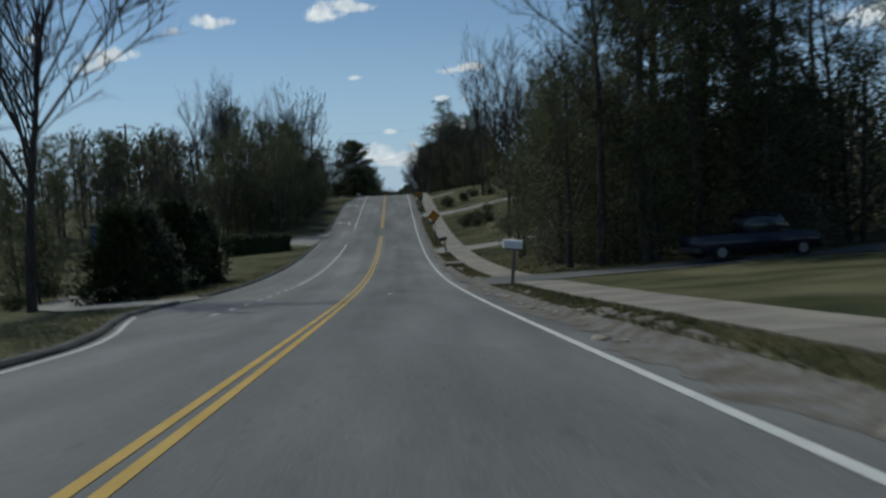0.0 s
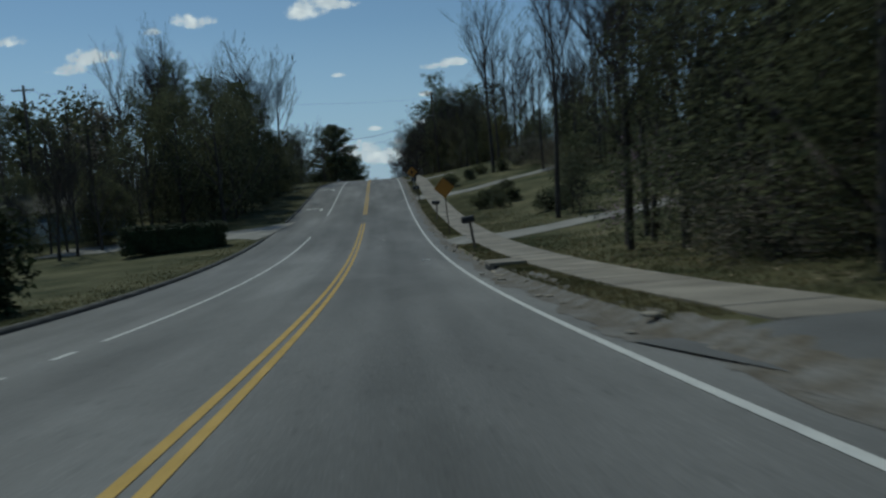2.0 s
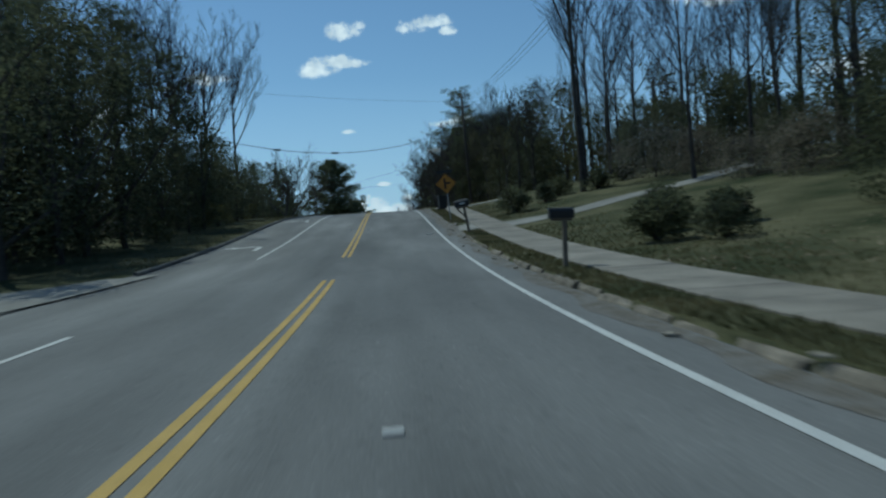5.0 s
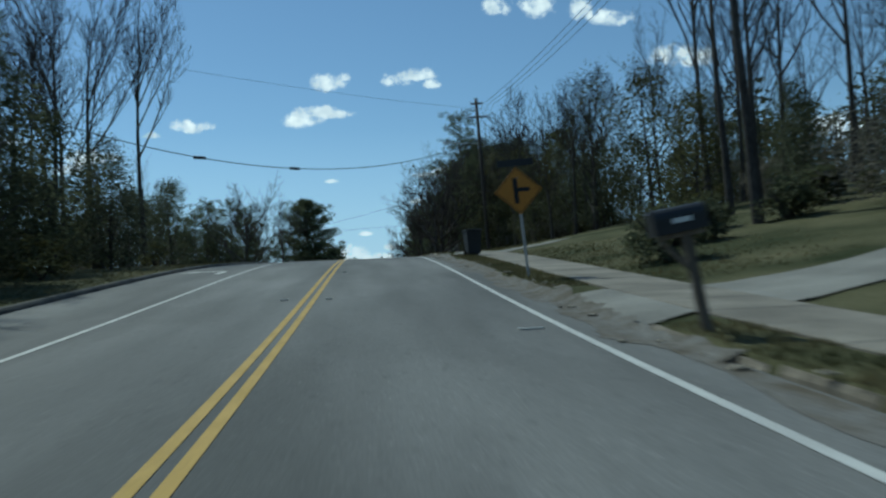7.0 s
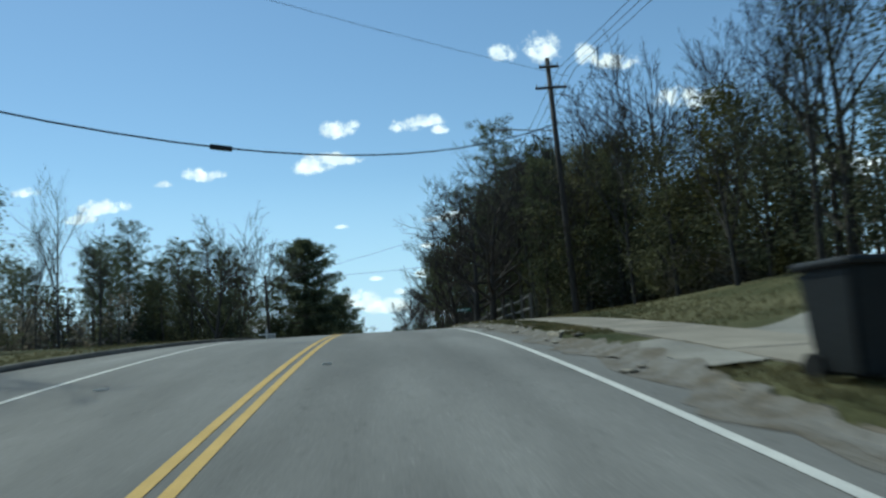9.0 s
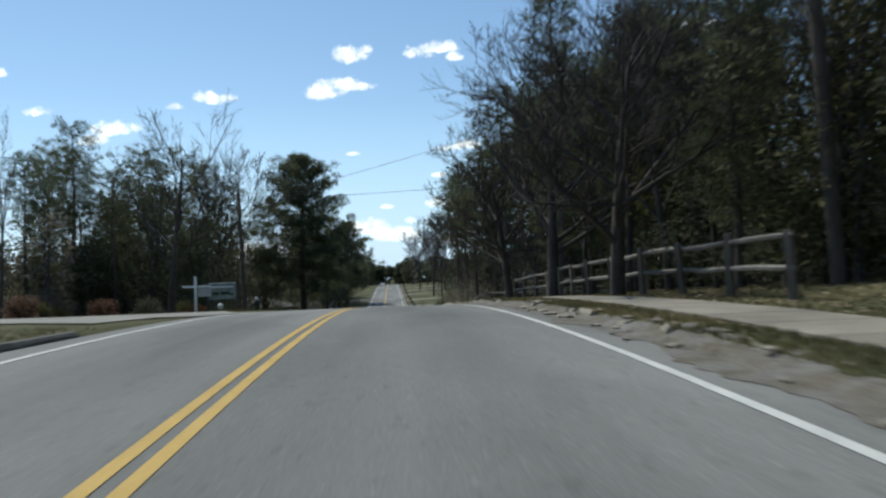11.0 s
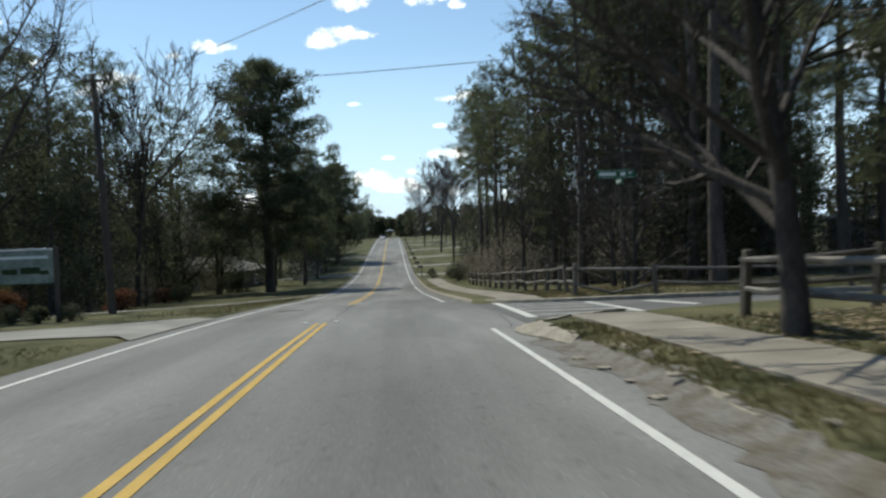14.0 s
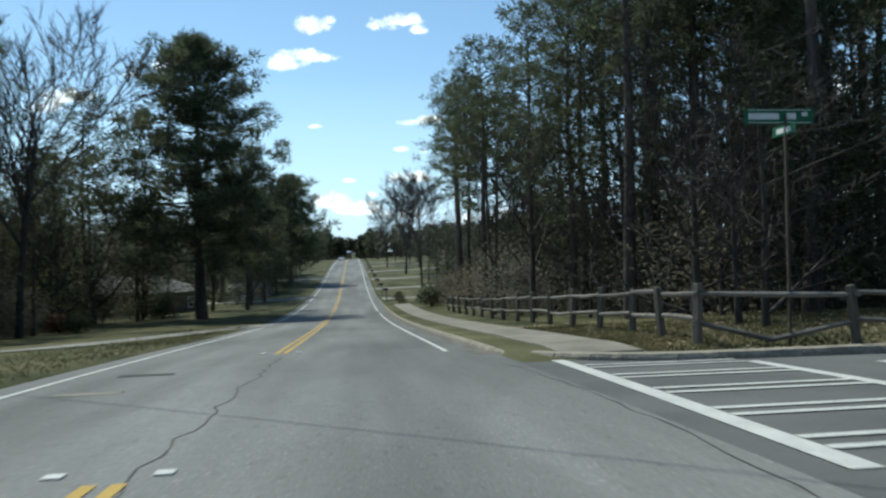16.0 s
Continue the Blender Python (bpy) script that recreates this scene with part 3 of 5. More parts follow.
def worn_corner(outer, inner):
    """A broad, low kerb ground down to a fan that rises from the road to the grass."""
    V, F = [], []
    for i in range(len(outer) - 1):
        for k in range(6):
            t = k / 6
            a = Vector(outer[i]).lerp(Vector(outer[i + 1]), t)
            b = Vector(inner[i]).lerp(Vector(inner[i + 1]), t)
            rag = 0.07 * noise.noise(Vector((i + t, 0.3, 0)) * 2.3)
            a += (a - b).normalized() * rag
            b += (b - a).normalized() * (0.16 * noise.noise(Vector((i + t, 4.1, 0)) * 1.9))
            for c in range(11):
                u = (c - 1) / 8
                p = a.lerp(b, min(max(u, -0.02), 1.02))
                up = 0.035 + 0.13 * ramp(u, 0.0, 0.95) + 0.03 * noise.noise(Vector((p.x * 3.1, p.y * 3.1, 0))) + 0.02 * noise.noise(Vector((p.x * 9, p.y * 9, 2)))
                V.append((p.x, p.y, road_z(p.y) + (-0.12 if c in (0, 10) else max(up, 0.015))))
    n = len(V) // 11
    for i in range(n - 1):
        for c in range(10):
            o = i * 11 + c
            F.append((o, o + 1, o + 12, o + 11))
    F += [tuple(range(10, -1, -1)), tuple((n - 1) * 11 + c for c in range(11))]
    tagged(mesh_object("kerb", V, F, M_CORNER), "broad crumbling pale concrete kerb at the street corner", "kerb", kind="structure")


worn_corner([(4.5, 173.6), (4.3, 174.7), (4.1, 175.5), (4.08, 176.2), (4.2, 176.97), (4.57, 177.73), (5.22, 178.5), (6.32, 179.33), (7.2, 179.7)],
            [(4.7, 173.6), (4.62, 174.7), (4.6, 175.5), (4.64, 176.2), (4.8, 176.83), (5.25, 177.45), (5.95, 178.2), (6.6, 178.95), (7.25, 179.4)])
kerb_line("pale concrete kerb beyond the side street", far_turn, M_CORNER, h=0.11, piece=1.6, w=0.3)
kerb_line("low dirty dark kerb along the far lane", [(left_edge(y), y) for y in reversed(steps(-30, 148, 3))], M_DARKKERB, [(26, 31), (72.5, 84.5)], h=0.11)

pave = tagged(new("pavement"), "pale concrete walk of square slabs beside the road", "walk", kind="structure")


def slab(y0, y1, x0=5.55, x1=7.15):
    V = []
    y0, y1 = y0 + 0.012, y1 - 0.012
    tip = random.uniform(-0.012, 0.012)
    for up in (-0.08, 0.035 + tip * 0.3):
        for x, y in ((x0, y0), (x1, y0), (x1, y1), (x0, y1)):
            V.append((x, y, land_z(min(x, 7.3), y) + up + (tip if y == y1 and up > 0 else 0)))
    for x, y in ((x0 + 0.015, y0 + 0.015), (x1 - 0.015, y0 + 0.015), (x1 - 0.015, y1 - 0.015), (x0 + 0.015, y1 - 0.015)):
        V.append((x, y, land_z(min(x, 7.3), y) + 0.043 + tip * 0.5))
    F = [(8, 9, 10, 11)]
    for k in range(4):
        k2 = (k + 1) % 4
        F += [(k, k2, 4 + k2, 4 + k), (4 + k, 4 + k2, 8 + k2, 8 + k)]
    mesh_object("slab", V, F, M_CONC, pave)


for a, b in ((-9, 26.2), (31.4, 178.1), (189.3, 250)):
    ys = steps(a, b, 1.5) + [b]
    for y0, y1 in zip(ys, ys[1:]):
        slab(y0, y1)


def lane(name, pts, width, material, label, lift=0.03):
    """A drive or path along plan points."""
    rows = []
    for i, (x, y) in enumerate(pts):
        p, q = pts[max(i - 1, 0)], pts[min(i + 1, len(pts) - 1)]
        d = Vector((q[0] - p[0], q[1] - p[1])).normalized()
        w = width[i] if isinstance(width, (list, tuple)) else width
        rows.append(((x - d.y * w / 2, y + d.x * w / 2), (x + d.y * w / 2, y - d.x * w / 2)))
    out = []
    for (a, b), (c, d) in zip(rows, rows[1:]):
        for i in range(6):
            t = i / 6
            out.append(((a[0] + (c[0] - a[0]) * t, a[1] + (c[1] - a[1]) * t), (b[0] + (d[0] - b[0]) * t, b[1] + (d[1] - b[1]) * t)))
    out.append(rows[-1])
    return tagged(ribbon(name, out, material, lift, 5), label, "driveway", kind="structure")


lane("driveway", [(4.62, 28.8), (6, 29.1), (9, 29.8), (14, 30.6), (24, 31.6)], [5.8, 4.6, 4.0, 3.8, 3.6], M_SIDE, "grey asphalt drive crossing the walk")
lane("driveway", [(4.62, 61.1), (6, 61.2), (9, 62.3), (14, 64.4), (22, 67.4), (34, 72)], [5.2, 4.4, 3.2, 3.0, 3.0, 3.0], M_DRIVE, "pale concrete drive climbing the lawn")
lane("driveway", [(4.62, 97.8), (6, 97.8), (9, 98.3), (14, 99.8), (22, 102.4)], [4.4, 3.5, 2.4, 2.1, 2.1], M_DRIVE, "pale concrete drive climbing the lawn bank")
lane("driveway", [(4.62, 120.5), (6, 120.6), (8.5, 122.3), (11, 124.5)], [4.2, 2.9, 1.7, 1.5], M_DRIVE, "pale concrete drive climbing past the bin")
lane("driveway", [(-5.9, 78.5), (-8, 78.7), (-12, 79), (-22, 80)], [12, 7, 5.2, 5], M_DRIVE, "broad pale concrete drive beside the far lane")
lane("driveway", [(-6.0, 28.5), (-9, 29), (-14, 36), (-16, 55)], [5, 3.2, 3, 3], M_DRIVE, "pale concrete drive behind the hedge")
lane("driveway", [(-3.75, 153), (-6, 153.4), (-12, 154.5), (-30, 158)], [10, 8, 7, 6], M_DRIVE, "pale grey side lane meeting the road")
lane("driveway", [(-3.62, 181.6), (-4.6, 181.6), (-6.4, 181.2), (-12, 180.2), (-30, 181)], [7.6, 6.2, 4.4, 3.4, 3.4], M_DRIVE, "pale grey drive meeting the road")
lane("driveway", [(-3.5, 221), (-6.4, 210), (-8.2, 203), (-11.5, 198.8), (-18, 196.8), (-30, 196)], [2.2, 2.4, 2.2, 2.2, 2.2, 2.2], M_DRIVE, "pale concrete drive curving across the lawn")
for y in (262, 285, 310, 335, 360, 385):
    lane("driveway", [(4.7, y), (8, y + 0.5), (20, y + 2), (38, y + 4)], [4.5, 3.2, 3, 3], M_DRIVE, "pale concrete drive across a far lawn")
for y in (270, 318):
    lane("driveway", [(-3.8, y), (-8, y), (-20, y + 2)], [6, 4, 3.4], M_DRIVE, "pale concrete drive across a far lawn")
# ---- trees and shrubs ----
def branch_tree(seed, height, lean=0.0, spread=0.5, levels=4, first=0.35, radius=None, reach=0.52, thin=0.01, more=1.0):
    """Tapered trunk and limbs that fork down to twigs: (trunk V, F), (twig V, F), tips."""
    rnd = random.Random(seed)
    TV, TF, WV, WF, tips = [], [], [], [], []
    radius = radius or height * 0.017

    def grow(p, d, length, r, level):
        n = (5, 3, 3, 2, 1)[level]
        pts, rad = [p.copy()], [r]
        q, dd = p.copy(), d.copy()
        for i in range(n):
            wob = 0.05 + 0.11 * level
            dd = (dd + Vector((rnd.uniform(-wob, wob), rnd.uniform(-wob, wob), rnd.uniform(-wob, wob) * 0.5 + 0.05 * level))).normalized()
            q = q + dd * (length / n)
            pts.append(q.copy())
            rad.append(r * (1 - (0.72 if level else 0.78) * (i + 1) / n))
        if level <= 1:
            tube(TV, TF, pts, rad, 8 if level == 0 else 5)
        else:
            if level == 4:
                side = (pts[1] - pts[0]).orthogonal().normalized() * r
                k = len(WV)
                WV.extend([pts[0] + side, pts[0] - side, pts[1]])
                WF.append((k, k + 1, k + 2))
            else:
                tube(WV, WF, pts, rad, 3)
        if level >= levels:
            tips.append(pts[-1])
            return
        kids = round((9, 6, 5, 4, 3)[level] * more)
        for j in range(kids):
            t = (first if level == 0 else 0.25) + (1 - (first if level == 0 else 0.25)) * (j + rnd.random() * 0.8) / kids
            t = min(t, 0.98)
            i = min(int(t * n), n - 1)
            base = pts[i].lerp(pts[i + 1], t * n - i)
            along = (pts[i + 1] - pts[i]).normalized()
            out = along.orthogonal().normalized()
            out = Matrix.Rotation(rnd.uniform(0, 2 * math.pi), 3, along) @ out
            a = spread * rnd.uniform(0.7, 1.4) * (1.15 if level == 0 else 1)
            nd = (along * math.cos(a) + out * math.sin(a) + Vector((0, 0, 0.18))).normalized()
            ll = length * ((reach if level == 0 else 0.55) * (1.15 - 0.55 * t)) * rnd.uniform(0.8, 1.2)
            grow(base, nd, ll, max(rad[i] * 0.55, thin), level + 1)
    grow(Vector((0, 0, -0.3)), Vector((lean, 0, 1)).normalized(), height * 0.86, radius, 0)
    return (TV, TF), (WV, WF), tips


def leaf_quads(rnd, V, F, centre, radius, count, size, flat=0.75):
    for _ in range(count):
        d = Vector((rnd.gauss(0, 1), rnd.gauss(0, 1), rnd.gauss(0, 1) * flat)).normalized()
        p = centre + d * radius * rnd.random() ** 0.45
        a = Vector((rnd.uniform(-1, 1), rnd.uniform(-1, 1), rnd.uniform(-0.6, 0.6))).normalized()
        b = a.orthogonal().normalized()
        s = size * rnd.uniform(0.6, 1.3)
        k = len(V)
        V += [p - a * s * 0.8 + b * s * 0.5, p - a * s * 0.8 - b * s * 0.5, p + a * s * 1.1]
        F.append((k, k + 1, k + 2))


def needle_clump(rnd, V, F, c, radius, count, length):
    """A rounded clump of fine needle sprays, flatter below than above."""
    for _ in range(count):
        w = Vector((rnd.gauss(0, 1), rnd.gauss(0, 1), rnd.gauss(0.25, 0.6))).normalized()
        p = c + w * radius * rnd.random() ** 0.5 * rnd.uniform(0.5, 1.0)
        w = (w + Vector((rnd.gauss(0, 0.5), rnd.gauss(0, 0.5), rnd.gauss(0.2, 0.5)))).normalized()
        s = Matrix.Rotation(rnd.uniform(0, 6.28), 3, w) @ w.orthogonal().normalized()
        k = len(V)
        V += [p - s * 0.125 * length, p + s * 0.125 * length, p + w * length * rnd.uniform(0.75, 1.3)]
        F.append((k, k + 1, k + 2))


def pine_mesh(seed, height, clear, width, clumps=5, dense=26, limbs=1.0, full=False):
    """A loblolly-like pine: straight trunk, whorled limbs, rounded clumps of needles."""
    rnd = random.Random(seed)
    TV, TF, LV, LF, NV, NF = [], [], [], [], [], []
    pts = [Vector((0.05 * height * 0.1 * math.sin(i * 1.1 + seed), 0.03 * height * 0.1 * math.cos(i), -0.3 + (height + 0.3) * i / 9)) for i in range(10)]
    r0 = (0.022 if full else 0.0135) * height
    tube(TV, TF, pts, [r0 * (1.18 if i == 0 else 1) * (1 - 0.9 * i / 9) for i in range(10)], 9)
    n = int((26 + height * 1.2) * limbs)
    for j in range(n):
        t = clear + (1 - clear) * ((j + rnd.random()) / n) ** (1.0 if full else 0.85)
        t = min(t, 0.985)
        i = min(int(t * 9), 8)
        base = pts[i].lerp(pts[i + 1], t * 9 - i)
        u = (t - clear) / (1 - clear)
        if full:
            L = width * (0.62 + 0.38 * ramp(u, 0, 0.25)) * (1 - u) ** 0.55 * (1.0 if u < 0.9 else 0.8) * rnd.uniform(0.7, 1.08) + 0.3
        else:
            L = width * (0.5 + 0.55 * math.sin(math.pi * (0.12 + 0.62 * u))) * (1 - 0.45 * u ** 5) * rnd.uniform(0.55, 1.15)
        az = j * 2.4 + rnd.uniform(-0.5, 0.5)
        dd = Vector((math.cos(az), math.sin(az), (-0.05 if full else 0.02) + 0.6 * u * u)).normalized()
        lp, q = [base], base.copy()
        for k in range(3):
            dd = (dd + Vector((rnd.uniform(-0.2, 0.2), rnd.uniform(-0.2, 0.2), rnd.uniform(-0.12, 0.15) + 0.06))).normalized()
            q = q + dd * L / 3
            lp.append(q.copy())
        tube(LV, LF, lp, [0.012 * L + 0.016, 0.009 * L + 0.012, 0.012, 0.006], 3)
        m = max(2, round(clumps * (0.35 + 0.65 * L / width)))
        for k in range(m):
            v = (0.3 if full else 0.42) + (0.7 if full else 0.58) * (k + 0.5 * rnd.random() + 0.5) / m
            i3 = min(int(v * 3), 2)
            c = lp[i3].lerp(lp[i3 + 1], v * 3 - i3)
            c = c + Vector((rnd.gauss(0, 1), rnd.gauss(0, 1), rnd.gauss(0.1, 0.4))) * (0.09 * L + 0.12)
            rad = rnd.uniform(0.3, 0.62) * (1.2 if full else 1.0)
            needle_clump(rnd, NV, NF, c, rad, int(dense * (rad / 0.5) ** 1.6) + 4, 0.3)
    return (TV, TF), (LV, LF), (NV, NF)


def pine(seed, height, clear, width, label, **kw):
    e = thing("pine_tree", (0, 0, 0), label, "tree", "roadside trees")
    t, l, nd = pine_mesh(seed, height, clear, width, **kw)
    mesh_object("trunk", *t, M_BARK, e, True)
    mesh_object("scaffold", *l, M_BARK, e)
    mesh_object("crown", *nd, M_NEEDLE, e)
    return e


def bare(seed, height, label, lean=0.0, spread=0.55, first=0.35, levels=4, radius=None, buds=None, reach=0.52, thin=0.015, more=1.0):
    e = thing("bare_tree", (0, 0, 0), label, "tree", "roadside trees")
    t, w, tips = branch_tree(seed, height, lean, spread, levels, first, radius, reach, thin, more)
    mesh_object("trunk", *t, M_GREYBARK, e, True)
    mesh_object("crown", *w, M_TWIG, e)
    if buds:
        V, F, rnd = [], [], random.Random(seed + 5)
        for p in tips:
            if rnd.random() < buds[1]:
                leaf_quads(rnd, V, F, p, 0.3, 4, buds[2])
        mesh_object("foliage", V, F, buds[0], e)
    return e


def evergreen(seed, height, width, label, material=None, base=0.06, cone=False, quads=4600, size=0.1):
    """A dense broad-leaved or scale-leaved evergreen, leafy nearly to the ground."""
    rnd = random.Random(seed)
    e = thing("evergreen_tree", (0, 0, 0), label, "tree", "roadside trees")
    t, w, _ = branch_tree(seed, height * 0.95, 0, 0.7, 2, 0.12)
    mesh_object("trunk", *t, M_GREYBARK, e, True)
    V, F = [], []
    lumps = 75
    for j in range(lumps):
        u = base + (0.97 - base) * (j + rnd.random()) / lumps
        if cone:
            R = width * 0.5 * (1 - u) ** 0.75 * (0.35 + 0.65 * ramp(u, 0, 0.12))
        else:
            R = width * 0.5 * math.sin(math.pi * min(0.18 + 0.82 * u, 1)) ** 0.7
        az = rnd.uniform(0, 6.28)
        rr = R * math.sqrt(rnd.uniform(0.1, 1)) * rnd.uniform(0.75, 1.2)
        c = Vector((rr * math.cos(az), rr * math.sin(az), height * u))
        leaf_quads(rnd, V, F, c, (0.10 + 0.07 * rnd.random()) * width + 0.15, quads // lumps, size)
    for _ in range(420):
        u = base + (0.9 - base) * rnd.random()
        R = width * (0.34 * (1 - u) ** 0.75 if cone else 0.36 * math.sin(math.pi * min(0.18 + 0.82 * u, 1)) ** 0.7)
        az, rr = rnd.uniform(0, 6.28), R * math.sqrt(rnd.random())
        leaf_quads(rnd, V, F, Vector((rr * math.cos(az), rr * math.sin(az), height * u)), 0.3, 1, 1.6 * size)
    mesh_object("crown", V, F, material or M_LEAF, e)
    return e


def shrub(seed, width, height, label, material=None, quads=1500, size=0.075, name="shrub"):
    rnd = random.Random(seed)
    e = thing(name, (0, 0, 0), label, "shrub", "shrubs")
    TV, TF = [], []
    for k in range(6):
        az = k * 1.05 + rnd.random()
        tip = Vector((0.35 * width * math.cos(az), 0.35 * width * math.sin(az), height * 0.7))
        tube(TV, TF, [Vector((0, 0, -0.1)), tip * 0.5 + Vector((0, 0, 0.1)), tip], [0.04, 0.025, 0.01], 4)
    mesh_object("stem", TV, TF, M_TWIG, e)
    V, F = [], []
    lumps = 22
    for j in range(lumps):
        az, u = rnd.uniform(0, 6.28), rnd.random()
        R = 0.4 * width * math.sqrt(rnd.random()) * (1.05 - 0.5 * u)
        leaf_quads(rnd, V, F, Vector((R * math.cos(az), R * math.sin(az), height * (0.12 + 0.7 * u))), 0.2 * width, quads // lumps, size)
    mesh_object("foliage", V, F, material or M_LEAF, e)
    return e


def hedge(seed, size, label, quads=9000, leaf=0.085):
    """A clipped hedge: a leafy shell over a dark twiggy core."""
    rnd = random.Random(seed)
    sx, sy, sz = size
    e = thing("hedge", (0, 0, 0), label, "hedge", "hedges")
    core = box((sx * 0.86, sy * 0.9, sz * 0.9), (0, 0, sz * 0.45), 0.12)
    part("core", core, M_HEDGE, e)
    V, F = [], []
    for _ in range(quads):
        p = Vector((rnd.uniform(-1, 1), rnd.uniform(-1, 1), rnd.uniform(-1, 1)))
        k = rnd.choice((0, 1, 2, 2))
        p[k] = (1 if (k == 2 or rnd.random() < 0.5) else -1) * rnd.uniform(0.86, 1.04)
        q = Vector((p.x * sx / 2, p.y * sy / 2, max((p.z + 1) * sz / 2, 0.02)))
        q += noise.noise_vector(q * 1.3 + Vector((seed, 0, 0))) * 0.14
        leaf_quads(rnd, V, F, q, 0.08, 1, leaf)
    mesh_object("foliage", V, F, M_HEDGE, e)
    return e


MODELS = []


def place(model, x, y, turn=0.0, scale=1.0, sink=0.0, label=""):
    m = Matrix.Translation((x, y, land_z(x, y) - sink)) @ Matrix.Rotation(radians(turn), 4, "Z")
    if model not in MODELS:
        MODELS.append(model)
        model.matrix_basis = m @ Matrix.Scale(scale, 4)
        ob = model
        ob.scale = (scale,) * 3
    else:
        ob = copy_thing(model, m)
        ob.scale = (scale,) * 3
    if label:
        ob["label"] = label
    return ob


TALL = [pine(11, 21, 0.55, 3.4, "tall dark pine with a bare lower trunk"), pine(12, 18, 0.48, 3.3, "tall dark pine with a ragged crown"), pine(13, 24, 0.56, 3.5, "very tall pine with a high open crown")]
LOW = pine(15, 20, 0.2, 3.6, "dark pine with limbs nearly to the ground", clumps=6, dense=32, limbs=1.5)
FULL = pine(14, 16.2, 0.22, 7.2, "full dark green pine with limbs low on its trunk", clumps=13, dense=46, limbs=2.4, full=True)
BARE = [bare(21, 15, "tall bare grey deciduous tree", first=0.4, spread=0.62, radius=0.19), bare(22, 12, "bare spreading deciduous tree", spread=0.8, first=0.24, reach=0.66), bare(23, 18, "tall slender bare tree trunk", spread=0.5, first=0.48, radius=0.2), bare(24, 9, "small bare forking tree", spread=0.6, first=0.25)]
BROAD = bare(26, 20, "broad bare deciduous tree with spreading fine limbs", spread=0.62, first=0.24, radius=0.3, reach=0.74, thin=0.042, more=1.35)
OAK = bare(28, 11, "dark old bare tree with low heavy limbs", spread=0.8, first=0.2, radius=0.32, reach=0.8, thin=0.016, more=1.35)
FAN = bare(27, 6.0, "small bare spreading tree with pale twigs", spread=0.95, first=0.1, radius=0.12, reach=0.85)
EVER = [evergreen(31, 9, 5.5, "dense dark evergreen tree leafy to the ground"), evergreen(32, 12, 6.5, "large dark broad evergreen tree"), evergreen(33, 6.5, 4.6, "rounded dark evergreen beside the lawn")]
NEAR = [evergreen(38, 9, 5.4, "dense dark evergreen tree leafy to the ground", quads=10000, size=0.06), evergreen(39, 7, 4.6, "dense dark evergreen with a ragged outline", quads=8000, size=0.056)]
OLIVE = evergreen(34, 9, 5.5, "olive-green evergreen tree with a soft crown", M_OLIVE)
BRUSH = [evergreen(36, 3.4, 6.5, "brown-grey thicket of brush and vines", M_BRUSH, 0.0, False, 4200, 0.075), evergreen(37, 2.6, 5.0, "low olive-brown thicket of saplings", M_BRUSH, 0.0, False, 3400, 0.07)]
CONE = evergreen(35, 4.6, 4.4, "dense clipped conical conifer beside the lawn", M_HEDGE, 0.0, True, 5000, 0.15)
BUSH = [shrub(41, 2.0, 1.4, "rounded dark green garden shrub"), shrub(42, 1.5, 1.0, "low rounded dark green shrub"), shrub(43, 2.4, 1.9, "loose olive-green wild shrub", M_OLIVE), shrub(44, 1.8, 1.3, "low russet-leaved garden shrub", M_RUST)]
REDBUD = shrub(46, 3.4, 3.2, "small tree in dull purple blossom", M_REDBUD, 1500, 0.045, "blossom_tree")
BLOOM = shrub(45, 3.4, 3.0, "small tree in pale blossom", M_BLOSSOM, 900, 0.06, "blossom_tree")

def far_wood(name, spots, label, seed, materials, leaf=0.38):
    """Trees too far to tell apart, joined: short trunk and a ragged crown of leaf sprays each."""
    r = random.Random(seed)
    V, F, kinds = [], [], []
    for x, y, h, w in spots:
        base = Vector((x, y, land_z(x, y)))
        n0 = len(F)
        tube(V, F, [base - Vector((0, 0, 0.3)), base + Vector((0, 0, h * 0.5)), base + Vector((0, 0, h * 0.95))], [0.016 * h, 0.012 * h, 0.003 * h], 5)
        kinds += [0] * (len(F) - n0)
        kind = r.choice((1, 1, 2))
        n0 = len(F)
        low = r.choice((0.05, 0.1, 0.4))
        for j in range(14):
            u = low + (0.98 - low) * (j + r.random()) / 14
            R = w * 0.5 * math.sin(math.pi * min(0.2 + 0.8 * (u - low) / (1 - low), 1)) ** 0.7
            az = r.uniform(0, 6.28)
            leaf_quads(r, V, F, base + Vector((R * math.cos(az) * r.random(), R * math.sin(az) * r.random(), h * u)), 0.22 * w, 20, leaf)
        kinds += [kind] * (len(F) - n0)
    ob = mesh_object(name, V, F, M_BARK)
    for m in materials:
        ob.data.materials.append(m)
    ob.data.polygons.foreach_set("material_index", kinds)
    return tagged(ob, label, "woodland", kind="stuff")


def spots(x0, x1, y0, y1, count, h0, h1, seed, wide=0.45):
    r = random.Random(seed)
    out = []
    for _ in range(count):
        h = r.uniform(h0, h1)
        out.append((r.uniform(x0, x1), r.uniform(y0, y1), h, h * wide * r.uniform(0.8, 1.3)))
    return out


rnd = random.Random(7)


